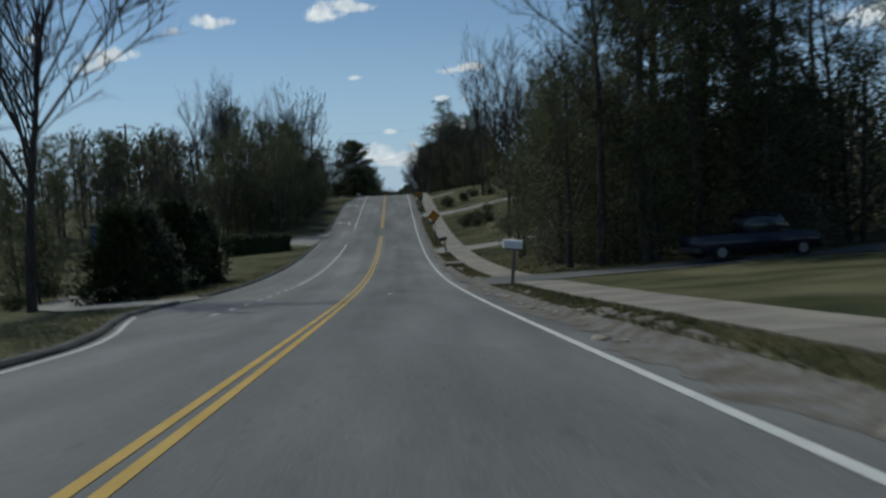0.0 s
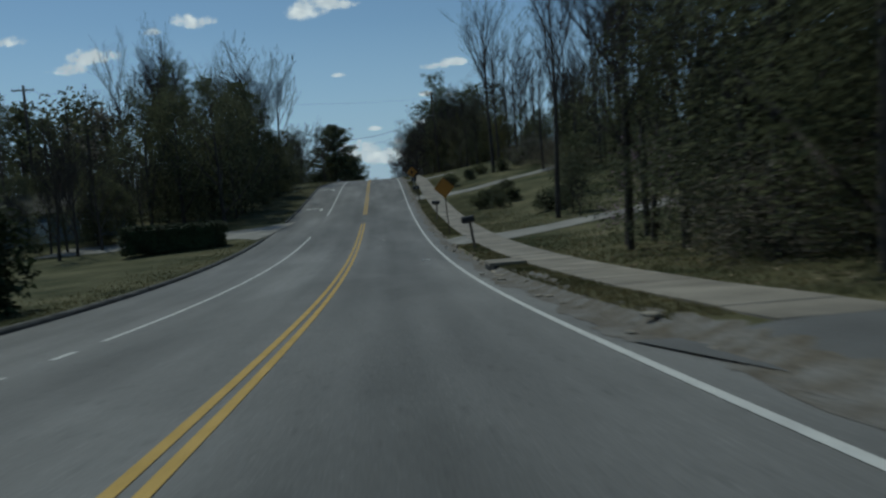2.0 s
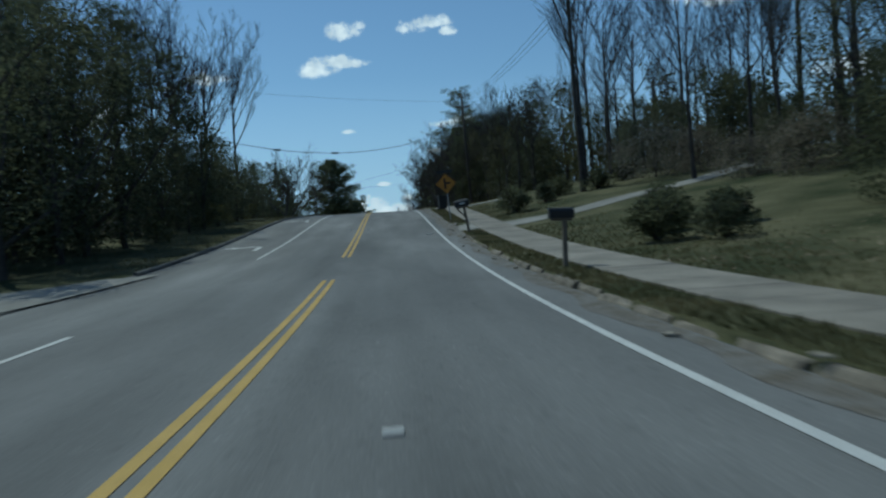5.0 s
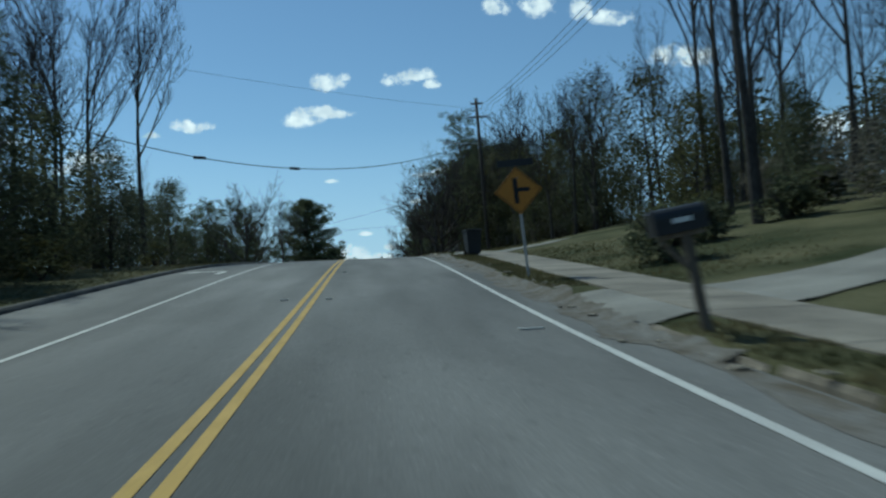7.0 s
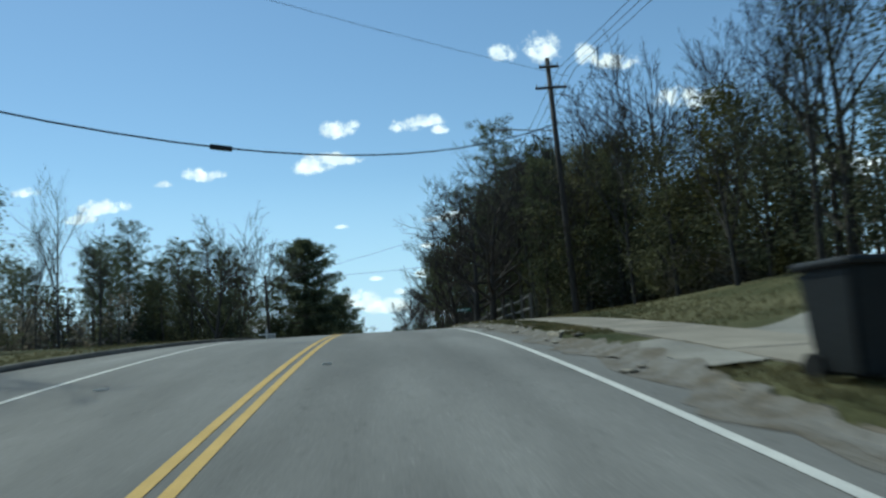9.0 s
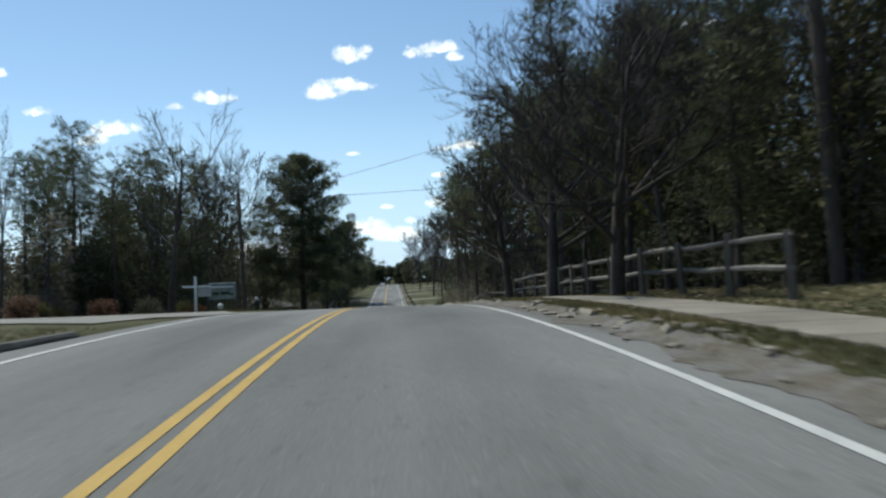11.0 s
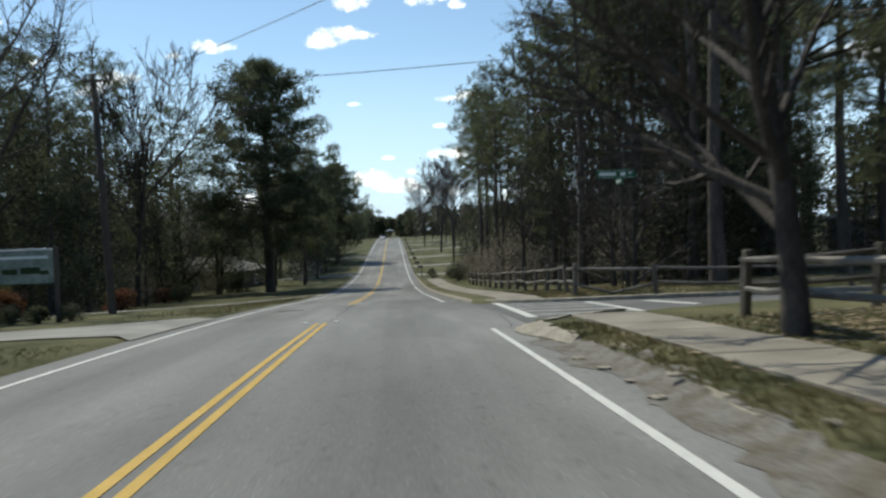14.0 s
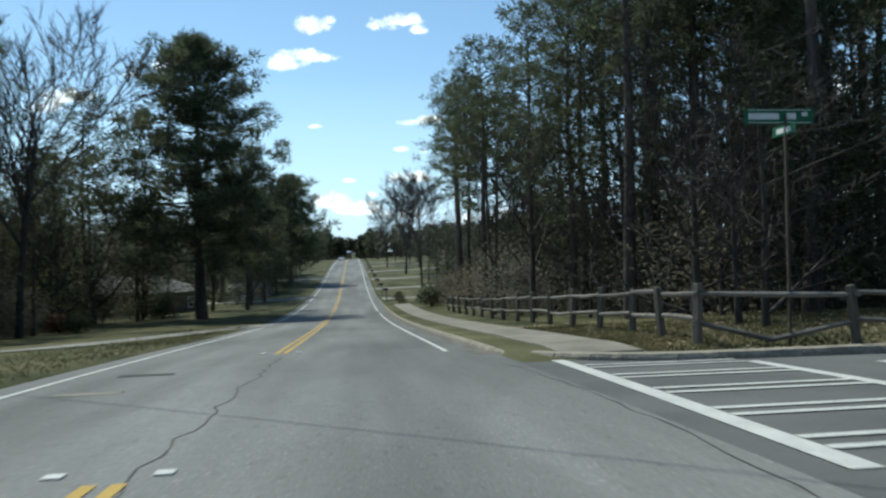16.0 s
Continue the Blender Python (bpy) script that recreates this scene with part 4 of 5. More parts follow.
def grove(models, x0, x1, y0, y1, count, s0=0.8, s1=1.2, gap=2.2, seed=1, keep=None):
    """Scatters trees over a stretch of ground, none too near another."""
    r = random.Random(seed)
    done = []
    for _ in range(count * 20):
        if len(done) >= count:
            break
        x, y = r.uniform(x0, x1), r.uniform(y0, y1)
        if keep and not keep(x, y):
            continue
        if any((x - a) ** 2 + (y - b) ** 2 < gap * gap for a, b in done):
            continue
        done.append((x, y))
        place(r.choice(models), x, y, r.uniform(0, 360), r.uniform(s0, s1))


# right of the road, first stretch: a dark stand by the drive
grove(NEAR, 9.6, 14, 34.5, 47, 8, 1.0, 1.3, 2.4, 101)
grove([EVER[1], TALL[0], TALL[1], EVER[0]], 15, 30, 34.5, 52, 16, 0.8, 1.1, 3.0, 102)
grove([EVER[1], EVER[0], TALL[1]], 20, 34, 8, 27, 12, 0.8, 1.1, 3.4, 100)
grove([BARE[0], BARE[2]], 9, 26, 34, 50, 7, 0.8, 1.1, 3.5, 103)
grove(BRUSH, 10, 30, 34.5, 50, 14, 0.7, 1.1, 2.6, 151)
grove([EVER[1], LOW, NEAR[0]], 13, 26, 34.5, 50, 15, 0.9, 1.2, 2.4, 174)
# above the lawns
place(OAK, 14.8, 56.6, 120, 1.0)
place(REDBUD, 12.4, 54.0, 0, 1.25)
place(BARE[0], 11.4, 52.2, 70, 0.8)
for x, y, m_, s in [(10.7, 49.6, BARE[1], 0.6), (9.2, 47.5, BARE[0], 0.62), (12.4, 66.0, BARE[3], 0.24), (17.6, 69.6, BARE[3], 0.27), (21.0, 73.6, BARE[3], 0.26), (11.5, 67.6, BARE[2], 0.85), (12.9, 69.6, EVER[2], 0.54), (16, 82, EVER[2], 0.7)]:
    place(m_, x, y, s * 700, s)
for x, y, b, s in [(12.2, 73.2, 0, 1.15), (13.4, 74.2, 1, 1.3), (8.9, 82.2, 0, 1.0), (10.2, 80.8, 0, 0.9), (9.7, 84.6, 1, 1.2), (10.7, 86.2, 0, 0.95), (11.6, 83.5, 1, 1.1), (12.6, 92, 0, 0.8)]:
    place(BUSH[b], x, y, s * 900, s)
grove([EVER[1], EVER[0], OLIVE], 21, 34, 60, 102, 20, 0.6, 0.85, 3.2, 104)
grove([BRUSH[0], BRUSH[1], BUSH[0]], 19, 30, 62, 100, 12, 0.7, 1.0, 2.6, 170)
place(BARE[1], 15.5, 52, 30, 0.8)
place(BARE[1], 12.0, 44.5, 100, 0.75)
grove([BARE[0], BARE[2], BARE[2]], 15, 34, 88, 128, 26, 0.6, 0.95, 2.8, 105)
grove([OLIVE, EVER[2], EVER[0], BUSH[2]], 17, 30, 96, 132, 15, 0.5, 0.75, 3.0, 106)
grove(BRUSH, 18, 34, 92, 132, 12, 0.7, 1.0, 3.0, 152)
for x, y, b, s in [(8.7, 104.8, 0, 1.15), (11.2, 108.2, 1, 1.2), (12.8, 111.5, 0, 1.0), (15.0, 110.0, 0, 1.1), (17.4, 112, 1, 1.4)]:
    place(BUSH[b], x, y, s * 900, s)
place(BARE[2], 14.2, 110.5, 40, 1.1)
place(EVER[2], 20.5, 111, 40, 0.75)
place(EVER[2], 23, 108, 140, 0.85)
# the stand on the crest
grove([OLIVE, EVER[0], OLIVE, EVER[2]], 13, 18, 135, 149, 10, 0.68, 0.95, 2.4, 107)
grove([BARE[0], BARE[1]], 12, 18, 131, 150, 8, 0.48, 0.66, 2.4, 127)
grove([EVER[0], OLIVE, BARE[0], BARE[2]], 16, 30, 126, 148, 14, 0.52, 0.72, 3.0, 108)
grove([BUSH[2], BUSH[0], BRUSH[1]], 13, 17, 134, 150, 12, 0.6, 1.0, 1.8, 109)
place(EVER[1], 15.2, 132.0, 40, 0.85)
place(BARE[0], 13.6, 131.0, 140, 0.62)
place(OLIVE, 17.5, 128.5, 70, 1.0)
place(LOW, 10.4, 151.4, 110, 0.43)
# behind the fence
place(OAK, 7.6, 152.9, 60, 0.7)
place(OAK, 7.95, 163.0, 200, 0.82)
grove([EVER[2], NEAR[1], OLIVE], 12.5, 22, 162.5, 175, 11, 0.7, 1.0, 2.4, 180)
grove([EVER[0], NEAR[0], EVER[1]], 14, 24, 196, 212, 9, 0.8, 1.1, 2.6, 181)
place(OAK, 7.6, 172.4, 300, 0.7)
grove([BARE[0], BARE[1], BARE[3]], 9.8, 14, 149, 174, 7, 0.7, 1.0, 2.6, 110)
grove([NEAR[0], OLIVE, NEAR[1], BARE[1]], 11.2, 16, 147, 162, 11, 0.8, 1.05, 2.2, 171)
grove([EVER[1], OLIVE, EVER[0], BARE[0]], 14.5, 24, 148, 160, 10, 0.75, 0.95, 2.4, 117)
grove([LOW, TALL[1], TALL[0], LOW], 12, 19, 161, 174, 9, 0.52, 0.68, 2.4, 118)
grove(BRUSH, 12.5, 30, 147, 161, 14, 0.8, 1.2, 2.2, 153)
for x, y, k in ((13.0, 166.2, 0.62), (15.6, 170, 0.68), (17.2, 165, 0.6), (11.9, 171.8, 0.6), (18.2, 172.6, 0.62), (10.6, 174.6, 0.55)):
    place(LOW, x, y, x * 50, k)
# beyond the side street
grove([TALL[0], TALL[2], TALL[1]], 12.5, 26, 200, 226, 15, 0.85, 1.05, 3.0, 112)
grove([BARE[3], BARE[3], BARE[1]], 10, 14.5, 192.5, 225, 9, 0.5, 0.85, 2.2, 113)
grove([TALL[1], LOW, EVER[0], TALL[0]], 10.5, 18, 228, 256, 20, 0.75, 1.0, 2.6, 114)
grove([EVER[0], EVER[1], OLIVE, LOW, LOW], 14, 30, 203, 230, 18, 0.75, 1.0, 2.8, 116)
place(TALL[2], 14.6, 191.4, 200, 1.0)
place(TALL[0], 16.5, 198.5, 20, 1.05)
place(TALL[1], 12.2, 203.5, 90, 1.1)
place(LOW, 15.8, 205.5, 10, 0.95)
place(LOW, 19.0, 201.5, 70, 0.95)
place(LOW, 12.4, 212, 130, 0.85)
for x, y, k in ((21, 193.5, 0.95), (24.5, 196, 0.9), (18.6, 194, 0.85), (27.5, 193, 1.0)):
    place(LOW if k < 0.93 else TALL[0], x, y, x * 40, k)
place(FAN, 11.8, 193.2, 40, 1.0)
place(FAN, 12.6, 199.0, 160, 0.9)
grove(BRUSH, 10.5, 30, 202, 250, 34, 0.9, 1.4, 2.4, 154)
place(BUSH[0], 8.6, 243, 10, 1.5)
place(BUSH[2], 6.2, 251, 10, 0.7)
# left of the road: the clipped conifers, the hedge, the wood
for x, y, s in [(-10.3, 33.5, 0.85), (-10.2, 37.0, 0.95), (-9.9, 40.8, 1.0), (-9.7, 44.6, 0.95)]:
    place(CONE, x, y, y * 40, s)
place(BROAD, -13.0, 31.5, 77, 0.72)
place(BARE[1], -13, 23, 150, 1.1)
grove([EVER[2], EVER[2], BUSH[0], EVER[0]], -26, -14, 16, 56, 14, 0.55, 0.8, 3.0, 120)
grove([BARE[0], TALL[1]], -34, -24, 14, 84, 16, 0.42, 0.58, 3.0, 121)
grove([EVER[1], EVER[0], EVER[1]], -18, -10, 87, 99, 13, 0.8, 1.05, 2.3, 122)
grove([BARE[0], TALL[0], EVER[0], TALL[1], EVER[1]], -38, -18, 86, 104, 22, 0.5, 0.68, 2.8, 123)
grove([BARE[2], BARE[2], BARE[0]], -26, -11, 100, 134, 26, 0.65, 0.95, 2.4, 124)
grove([EVER[2], EVER[0], NEAR[1], BUSH[2]], -17, -9.4, 99, 136, 26, 0.6, 0.9, 2.0, 125)
grove(BRUSH, -34, -12, 98, 140, 18, 0.6, 1.0, 2.8, 155)

grove([BARE[3], BARE[3], EVER[2]], -21, -15, 74, 86, 7, 0.6, 0.8, 2.2, 172)
for x, y in ((-22, 80), (-24.6, 80.5), (-19.6, 82.5), (-27.5, 82)):
    place(EVER[0], x, y, x * 40, 0.62)
for x, y, k in ((-11.8, 101, 0.58), (-12.8, 106.5, 0.6), (-14.5, 99, 0.6), (-12.0, 112, 0.55)):
    place(LOW, x, y, x * 50, k)
grove([EVER[1], EVER[0]], -42, -25, 214, 262, 10, 0.85, 1.05, 3.0, 175)
# left beyond the crest
place(BUSH[3], -14.5, 176, 20, 1.1)
place(BUSH[3], -17, 172, 70, 1.2)
place(BUSH[0], -13.0, 179, 70, 1.0)
grove([EVER[2], EVER[0], BARE[1], BRUSH[0], EVER[0]], -40, -23, 204, 258, 34, 0.75, 1.0, 2.4, 173)
place(FULL, -10.7, 240.5, 30, 1.38)
place(EVER[1], -9.4, 262, 20, 1.05)
place(LOW, -8.6, 268, 60, 0.62)
place(TALL[1], -8.6, 253, 10, 0.85)
place(EVER[1], -12.5, 256, 150, 1.1)
place(TALL[1], -21.5, 246, 30, 1.1)
place(BROAD, -19.6, 227.6, 80, 0.9)
place(TALL[0], -26, 222, 80, 0.92)
place(TALL[2], -31, 214, 10, 0.75)
place(BARE[1], -16.5, 196, 20, 1.3)
grove([TALL[0], TALL[1], TALL[2]], -50, -24, 204, 262, 26, 0.72, 0.9, 3.4, 130)
grove([BARE[0], BARE[2], BARE[1]], -48, -19, 170, 250, 22, 0.5, 0.78, 3.4, 131)
grove([TALL[1], LOW, TALL[2]], -33, -16, 212, 250, 10, 0.68, 0.82, 3.0, 182)
grove([EVER[0], EVER[1], EVER[0]], -33, -16.5, 208, 252, 18, 1.0, 1.3, 2.6, 183)
grove(BRUSH + [BUSH[2]], -34, -19, 192, 252, 30, 0.8, 1.3, 2.4, 156)
grove([EVER[0], TALL[1], FULL, EVER[1]], -15, -8, 270, 340, 22, 0.75, 1.1, 3.2, 132)

for x, y, b, s in [(-15.0, 246, 0, 1.3), (-18.7, 232, 3, 1.2), (-16.5, 229, 0, 1.0), (-12, 201.5, 3, 1.0), (-13.6, 193, 3, 1.1), (-9.3, 188.9, 0, 0.5), (-10.3, 188.7, 1, 0.6), (-11.3, 188.9, 0, 0.55), (-12.2, 189, 1, 0.65), (-15.5, 196, 2, 1.0), (-19, 205, 3, 1.3), (-22, 209, 0, 1.2)]:
    place(BUSH[b], x, y, s * 900, s)
place(BROAD, 11.8, 322, 30, 0.8)
place(BROAD, 16, 340, 130, 0.85)
place(BROAD, 10.5, 372, 200, 0.7)
place(BLOOM, -11.5, 266, 0, 1.0)
place(BLOOM, -9.5, 272, 50, 0.9)
# far trees that close the view
grove([BARE[0], BARE[1], BARE[3]], 9, 30, 262, 400, 16, 0.5, 0.8, 6, 140)
far_wood("far_wood", spots(-90, -7.5, 400, 560, 150, 9, 15, 141) + spots(8, 90, 410, 560, 130, 8, 13, 142) + spots(14, 90, 262, 420, 70, 6, 11, 140) + spots(-60, -15, 280, 400, 70, 9, 15, 133), "dense far woodland closing the end of the road", 1, (M_LEAF, M_BRUSH))
far_wood("far_wood", spots(-80, -6.5, 470, 590, 110, 10, 14, 147) + spots(7, 80, 470, 590, 110, 9, 13, 149) + spots(-7, 8, 548, 592, 26, 9, 12, 150), "dark line of trees at the far end of the road", 5, (M_LEAF, M_LEAF), 0.75)
far_wood("far_wood", spots(-64, -26, 190, 300, 240, 6, 11, 160, 0.55) + spots(-40, -14, 285, 330, 40, 6, 12, 161) + spots(14, 34, 254, 300, 26, 5, 9, 162, 0.55), "dense brown-grey undergrowth and saplings beyond the lawns", 4, (M_BRUSH, M_LEAF), 0.3)
far_wood("far_wood", spots(-130, -46, 100, 280, 130, 9, 15, 144) + spots(-110, -34, 0, 100, 90, 6, 9, 148) + spots(-46, -27, 104, 150, 26, 9, 13, 126), "dense far woodland beyond the lawns", 2, (M_LEAF, M_BRUSH))
far_wood("far_wood", spots(46, 130, 60, 260, 120, 9, 14, 145) + spots(32, 70, 50, 100, 40, 7, 10, 104) + spots(34, 60, -20, 60, 50, 9, 14, 100) + spots(32, 50, 146, 172, 26, 9, 14, 111) + spots(30, 60, 194, 260, 46, 9, 15, 115), "dense far woodland behind the houses", 3, (M_LEAF, M_BRUSH))
place(hedge(51, (5.8, 1.9, 1.55), "dark clipped box hedge on the lawn"), -11.1, 71.0)
# ---- houses ----
def house(name, at, turn, size, wall, roof, label, windows, doors=(), rise=1.7, over=0.5):
    """A one-storey house: four walls, hipped roof, windows with frames and sills, doors."""
    w, d, h = size
    e = thing(name, at, label, "house", "houses", turn)
    for sx, sy, lx, ly in ((0, -d / 2, w, 0.2), (0, d / 2, w, 0.2), (-w / 2, 0, 0.2, d - 0.21), (w / 2, 0, 0.2, d - 0.21)):
        part("wall", box((lx, ly, h + 0.5), (sx, sy, h / 2 - 0.25)), wall, e)
    a, b = w / 2 + over, d / 2 + over
    r = max(a - b, 0.3)
    V = [(-a, -b, h), (a, -b, h), (a, b, h), (-a, b, h), (-r, 0, h + rise), (r, 0, h + rise), (-a, -b, h - 0.16), (a, -b, h - 0.16), (a, b, h - 0.16), (-a, b, h - 0.16)]
    F = [(0, 1, 5, 4), (1, 2, 5), (2, 3, 4, 5), (3, 0, 4), (0, 6, 7, 1), (1, 7, 8, 2), (2, 8, 9, 3), (3, 9, 6, 0), (6, 9, 8, 7)]
    mesh_object("roof", V, F, roof, e)
    part("chimney", box((0.7, 0.5, 1.6), (r * 0.5, 0.4, h + rise - 0.2), 0.03), M_BRICK, e)
    for side, p, ww, wh, z in windows:
        y = -d / 2 - 0.11 if side == 0 else None
        c = (p, y, z) if side == 0 else ((-w / 2 - 0.11 if side == 1 else w / 2 + 0.11), p, z)
        wx, wy = (ww, 0.08) if side == 0 else (0.08, ww)
        win = part("window", box((wx, wy, wh), c, 0.01), M_WPAINT, e)
        gx, gy = (ww - 0.14, 0.1) if side == 0 else (0.1, ww - 0.14)
        for k in (-1, 1):
            part("pane", box((gx, gy, wh / 2 - 0.1), (c[0], c[1], c[2] + k * (wh / 4 - 0.01))), M_GLASS, win)
        part("sill", box((wx + 0.1, wy + 0.08, 0.05), (c[0], c[1], c[2] - wh / 2 - 0.03)), M_WPAINT, win)
    for p in doors:
        dr = part("door", box((0.95, 0.08, 2.05), (p, -d / 2 - 0.11, 1.02), 0.01), M_WPAINT, e)
        part("knob", rod((p + 0.35, -d / 2 - 0.15, 1.0), (p + 0.35, -d / 2 - 0.2, 1.0), 0.03), M_STEEL, dr)
    return e


def on(x, y, up=0.0):
    return (x, y, land_z(x, y) + up)


house("house", on(-26.5, 91, -1.0), 15, (12, 8, 2.8), M_BLUE, M_DARKROOF, "low blue-sided house behind the hedge", [(0, -3.5, 1.5, 1.3, 1.5), (0, 3.5, 1.5, 1.3, 1.5), (2, 0, 1.2, 1.3, 1.5), (2, -2.5, 1.0, 1.2, 1.5)], (0.0,))
house("house", on(25, 165, -0.1), 8, (12, 8, 2.7), M_SIDING, M_ROOF, "low tan ranch house with a grey shingle roof", [(0, -4, 1.4, 1.2, 1.5), (0, 3.4, 1.8, 1.2, 1.5), (1, 0, 1.2, 1.1, 1.5), (1, -2.4, 0.9, 1.1, 1.5)], (0.2,))
house("house", on(36.5, 206, -0.1), 4, (13, 8, 2.8), M_SIDING, M_ROOF, "low tan house with a pale grey roof among the pines", [(0, -3, 1.0, 1.3, 1.6), (0, 2.4, 1.2, 1.3, 1.6), (1, 0, 1.2, 1.1, 1.5)], (0.0,))
house("house", on(-23, 262, -0.2), -12, (15, 8, 2.6), M_DIMBRICK, M_ROOF, "low brick ranch house with a pale shingle roof", [(0, -5, 1.6, 1.2, 1.4), (0, -1.5, 1.2, 1.2, 1.4), (0, 5, 1.6, 1.2, 1.4), (2, 0, 1.2, 1.1, 1.4)], (1.8,))
for x, y in ((30, 275), (32, 312), (33, 350), (-28, 330)):
    house("house", on(x, y, -0.1), 90 if x > 0 else -90, (13, 8, 2.7), M_BRICK if y % 2 else M_SIDING, M_DARKROOF, "small far house beyond the lawns", [(0, -4, 1.4, 1.2, 1.4), (0, 3.6, 1.4, 1.2, 1.4)], (0.0,))

# ---- roadside things ----
def mailbox(at, label, shell, post, lean=0.0, size=(0.52, 0.19, 0.23), height=1.08, bar=None, brace=False, turn=0.0):
    """A mailbox with a round top on a post; the door faces the road."""
    e = thing("mailbox", at, label, "mailbox", "mailboxes", turn)
    e.matrix_basis = e.matrix_basis @ Matrix.Rotation(radians(lean), 4, "Y")
    L, W, H = size
    part("post", box((0.1, 0.1, height + 0.25), (0, 0, height / 2 - 0.12), 0.012), post, e)
    part("arm", box((L * 0.9, 0.09, 0.05), (-0.06, 0, height + 0.02), 0.008), post, e)
    if brace:
        part("brace", rod((-0.03, 0, height - 0.38), (-0.3, 0, height - 0.01), 0.035, n=6), post, e)
    V, F = [], []
    n = 10
    prof = [(-W / 2, 0)] + [(W / 2 * -math.cos(math.pi * i / n), H - W / 2 + W / 2 * math.sin(math.pi * i / n)) for i in range(n + 1)] + [(W / 2, 0)]
    for x in (-L / 2 - 0.06, L / 2 - 0.06):
        V += [(x, a, height + 0.05 + b) for a, b in prof]
    m = len(prof)
    F = [tuple(range(m)), tuple(range(2 * m - 1, m - 1, -1))] + [(i, i + m, (i + 1) % m + m, (i + 1) % m) for i in range(m)]
    body = mesh_object("body", V, F, shell, e)
    bm = box((0.016, W * 1.02, H * 0.97), (-L / 2 - 0.07, 0, height + 0.05 + H * 0.49), 0.006)
    door = part("door", bm, shell, e)
    part("latch", box((0.03, 0.03, 0.025), (-L / 2 - 0.09, 0, height + 0.05 + H * 0.9), 0.004), M_STEEL, door)
    part("flag", box((0.16, 0.008, 0.05), (0.02, W / 2 + 0.012, height + 0.2), 0.003), M_BIN, e, "small flag folded down")
    if bar:
        part("number_bar", box((bar, 0.006, 0.055), (-0.06, -W / 2 - 0.004, height + 0.05 + H * 0.45)), M_WPAINT, e, "plain pale bar on the side")
    return e


mailbox(on(5.15, 24.0), "white mailbox on a leaning dark wooden post", M_WPAINT, M_POST, 6, (0.56, 0.24, 0.27), 1.15, 0.3)
mailbox(on(5.1, 55.0), "black mailbox on a leaning wooden post", M_BLACK, M_POST, -7, height=1.1)
mailbox(on(5.2, 77.6), "small black mailbox on a thin post", M_BLACK, M_POST, 2, height=1.0)
mailbox(on(4.9, 94.2), "large black mailbox on a braced wooden post", M_BLACK, M_POST, -9, (0.6, 0.24, 0.29), 1.08, 0.22, True)
for i in range(9):
    y = 258 + 14.5 * i
    mailbox(on(5.3, y), "black mailbox beside a far drive", M_BLACK, M_POST, (i * 37) % 7 - 3)


def diamond_sign(at, label, symbol, lean=0.0, plate=False, height=2.55, side=0.78):
    e = thing("warning_sign", at, label, "road sign", "warning signs")
    e.matrix_basis = e.matrix_basis @ Matrix.Rotation(radians(lean), 4, "Y")
    part("post", box((0.06, 0.045, height + 0.55), (0, 0.03, height / 2 + 0.0), 0.008), M_STEEL if plate else M_POLE, e)
    turn = Euler((0, radians(45), 0)).to_matrix()
    panel = part("panel", box((side, 0.012, side), (0, 0, height), 0.004, turn=turn), M_SIGN, e, "faded orange-yellow diamond panel")
    r = side * 0.5
    for k in range(4):
        m = Matrix.Rotation(radians(45 + 90 * k), 4, "Y")
        bm = box((side * 0.92, 0.004, 0.014), (0, -0.009, side / 2 - 0.03))
        bmesh.ops.transform(bm, matrix=Matrix.Translation((0, 0, height)) @ m, verts=bm.verts)
        part("border", bm, M_SIGNBACK, panel)
    if symbol:
        part("symbol_bar", box((0.11, 0.004, 0.6), (-0.06, -0.01, height)), M_SIGNBACK, panel)
        part("symbol_bar", box((0.28, 0.004, 0.1), (0.13, -0.01, height + 0.02)), M_SIGNBACK, panel)
    part("bolt", rod((0, -0.015, height + 0.3), (0, 0.02, height + 0.3), 0.014), M_STEEL, panel)
    if plate:
        part("name_plate", box((0.86, 0.012, 0.16), (0, 0.0, height + 0.66), 0.004), M_BIN, e, "dark blank plate above the diamond")
    return e


diamond_sign(on(4.95, 65.0), "orange-yellow diamond warning sign on a dark post", False, -3)
diamond_sign(on(4.9, 103.6), "orange-yellow side-road warning sign below a dark plate", True, -4, True, 2.03, 0.8)


def wheelie_bin(at, label, turn):
    e = thing("wheelie_bin", at, label, "bin", "bins", turn)
    bm = bmesh.new()
    bmesh.ops.create_cube(bm, size=1)
    for v in bm.verts:
        k = 0.5 if v.co.z > 0 else 0.4
        v.co = Vector((v.co.x * 2 * k * 0.62, v.co.y * 2 * k * 0.68, 0.06 + (v.co.z + 0.5) * 0.92))
    bmesh.ops.bevel(bm, geom=bm.edges[:], offset=0.035, segments=2, affect="EDGES")
    part("body", bm, M_BIN, e)
    lid = part("lid", box((0.68, 0.74, 0.07), (0, 0.0, 1.015), 0.03), M_BIN, e, "flat lid lit from above")
    part("hinge", rod((-0.26, 0.38, 1.0), (0.26, 0.38, 1.0), 0.02), M_BIN, lid)
    part("handle", rod((-0.24, 0.4, 0.93), (0.24, 0.4, 0.93), 0.018), M_BIN, e)
    for x in (-0.27, 0.27):
        part("wheel", rod((x - 0.03, 0.26, 0.13), (x + 0.03, 0.26, 0.13), 0.13, n=16), M_TYRE, e)
    return e


wheelie_bin(on(5.45, 117.0), "dark wheeled bin standing on the verge", 8)

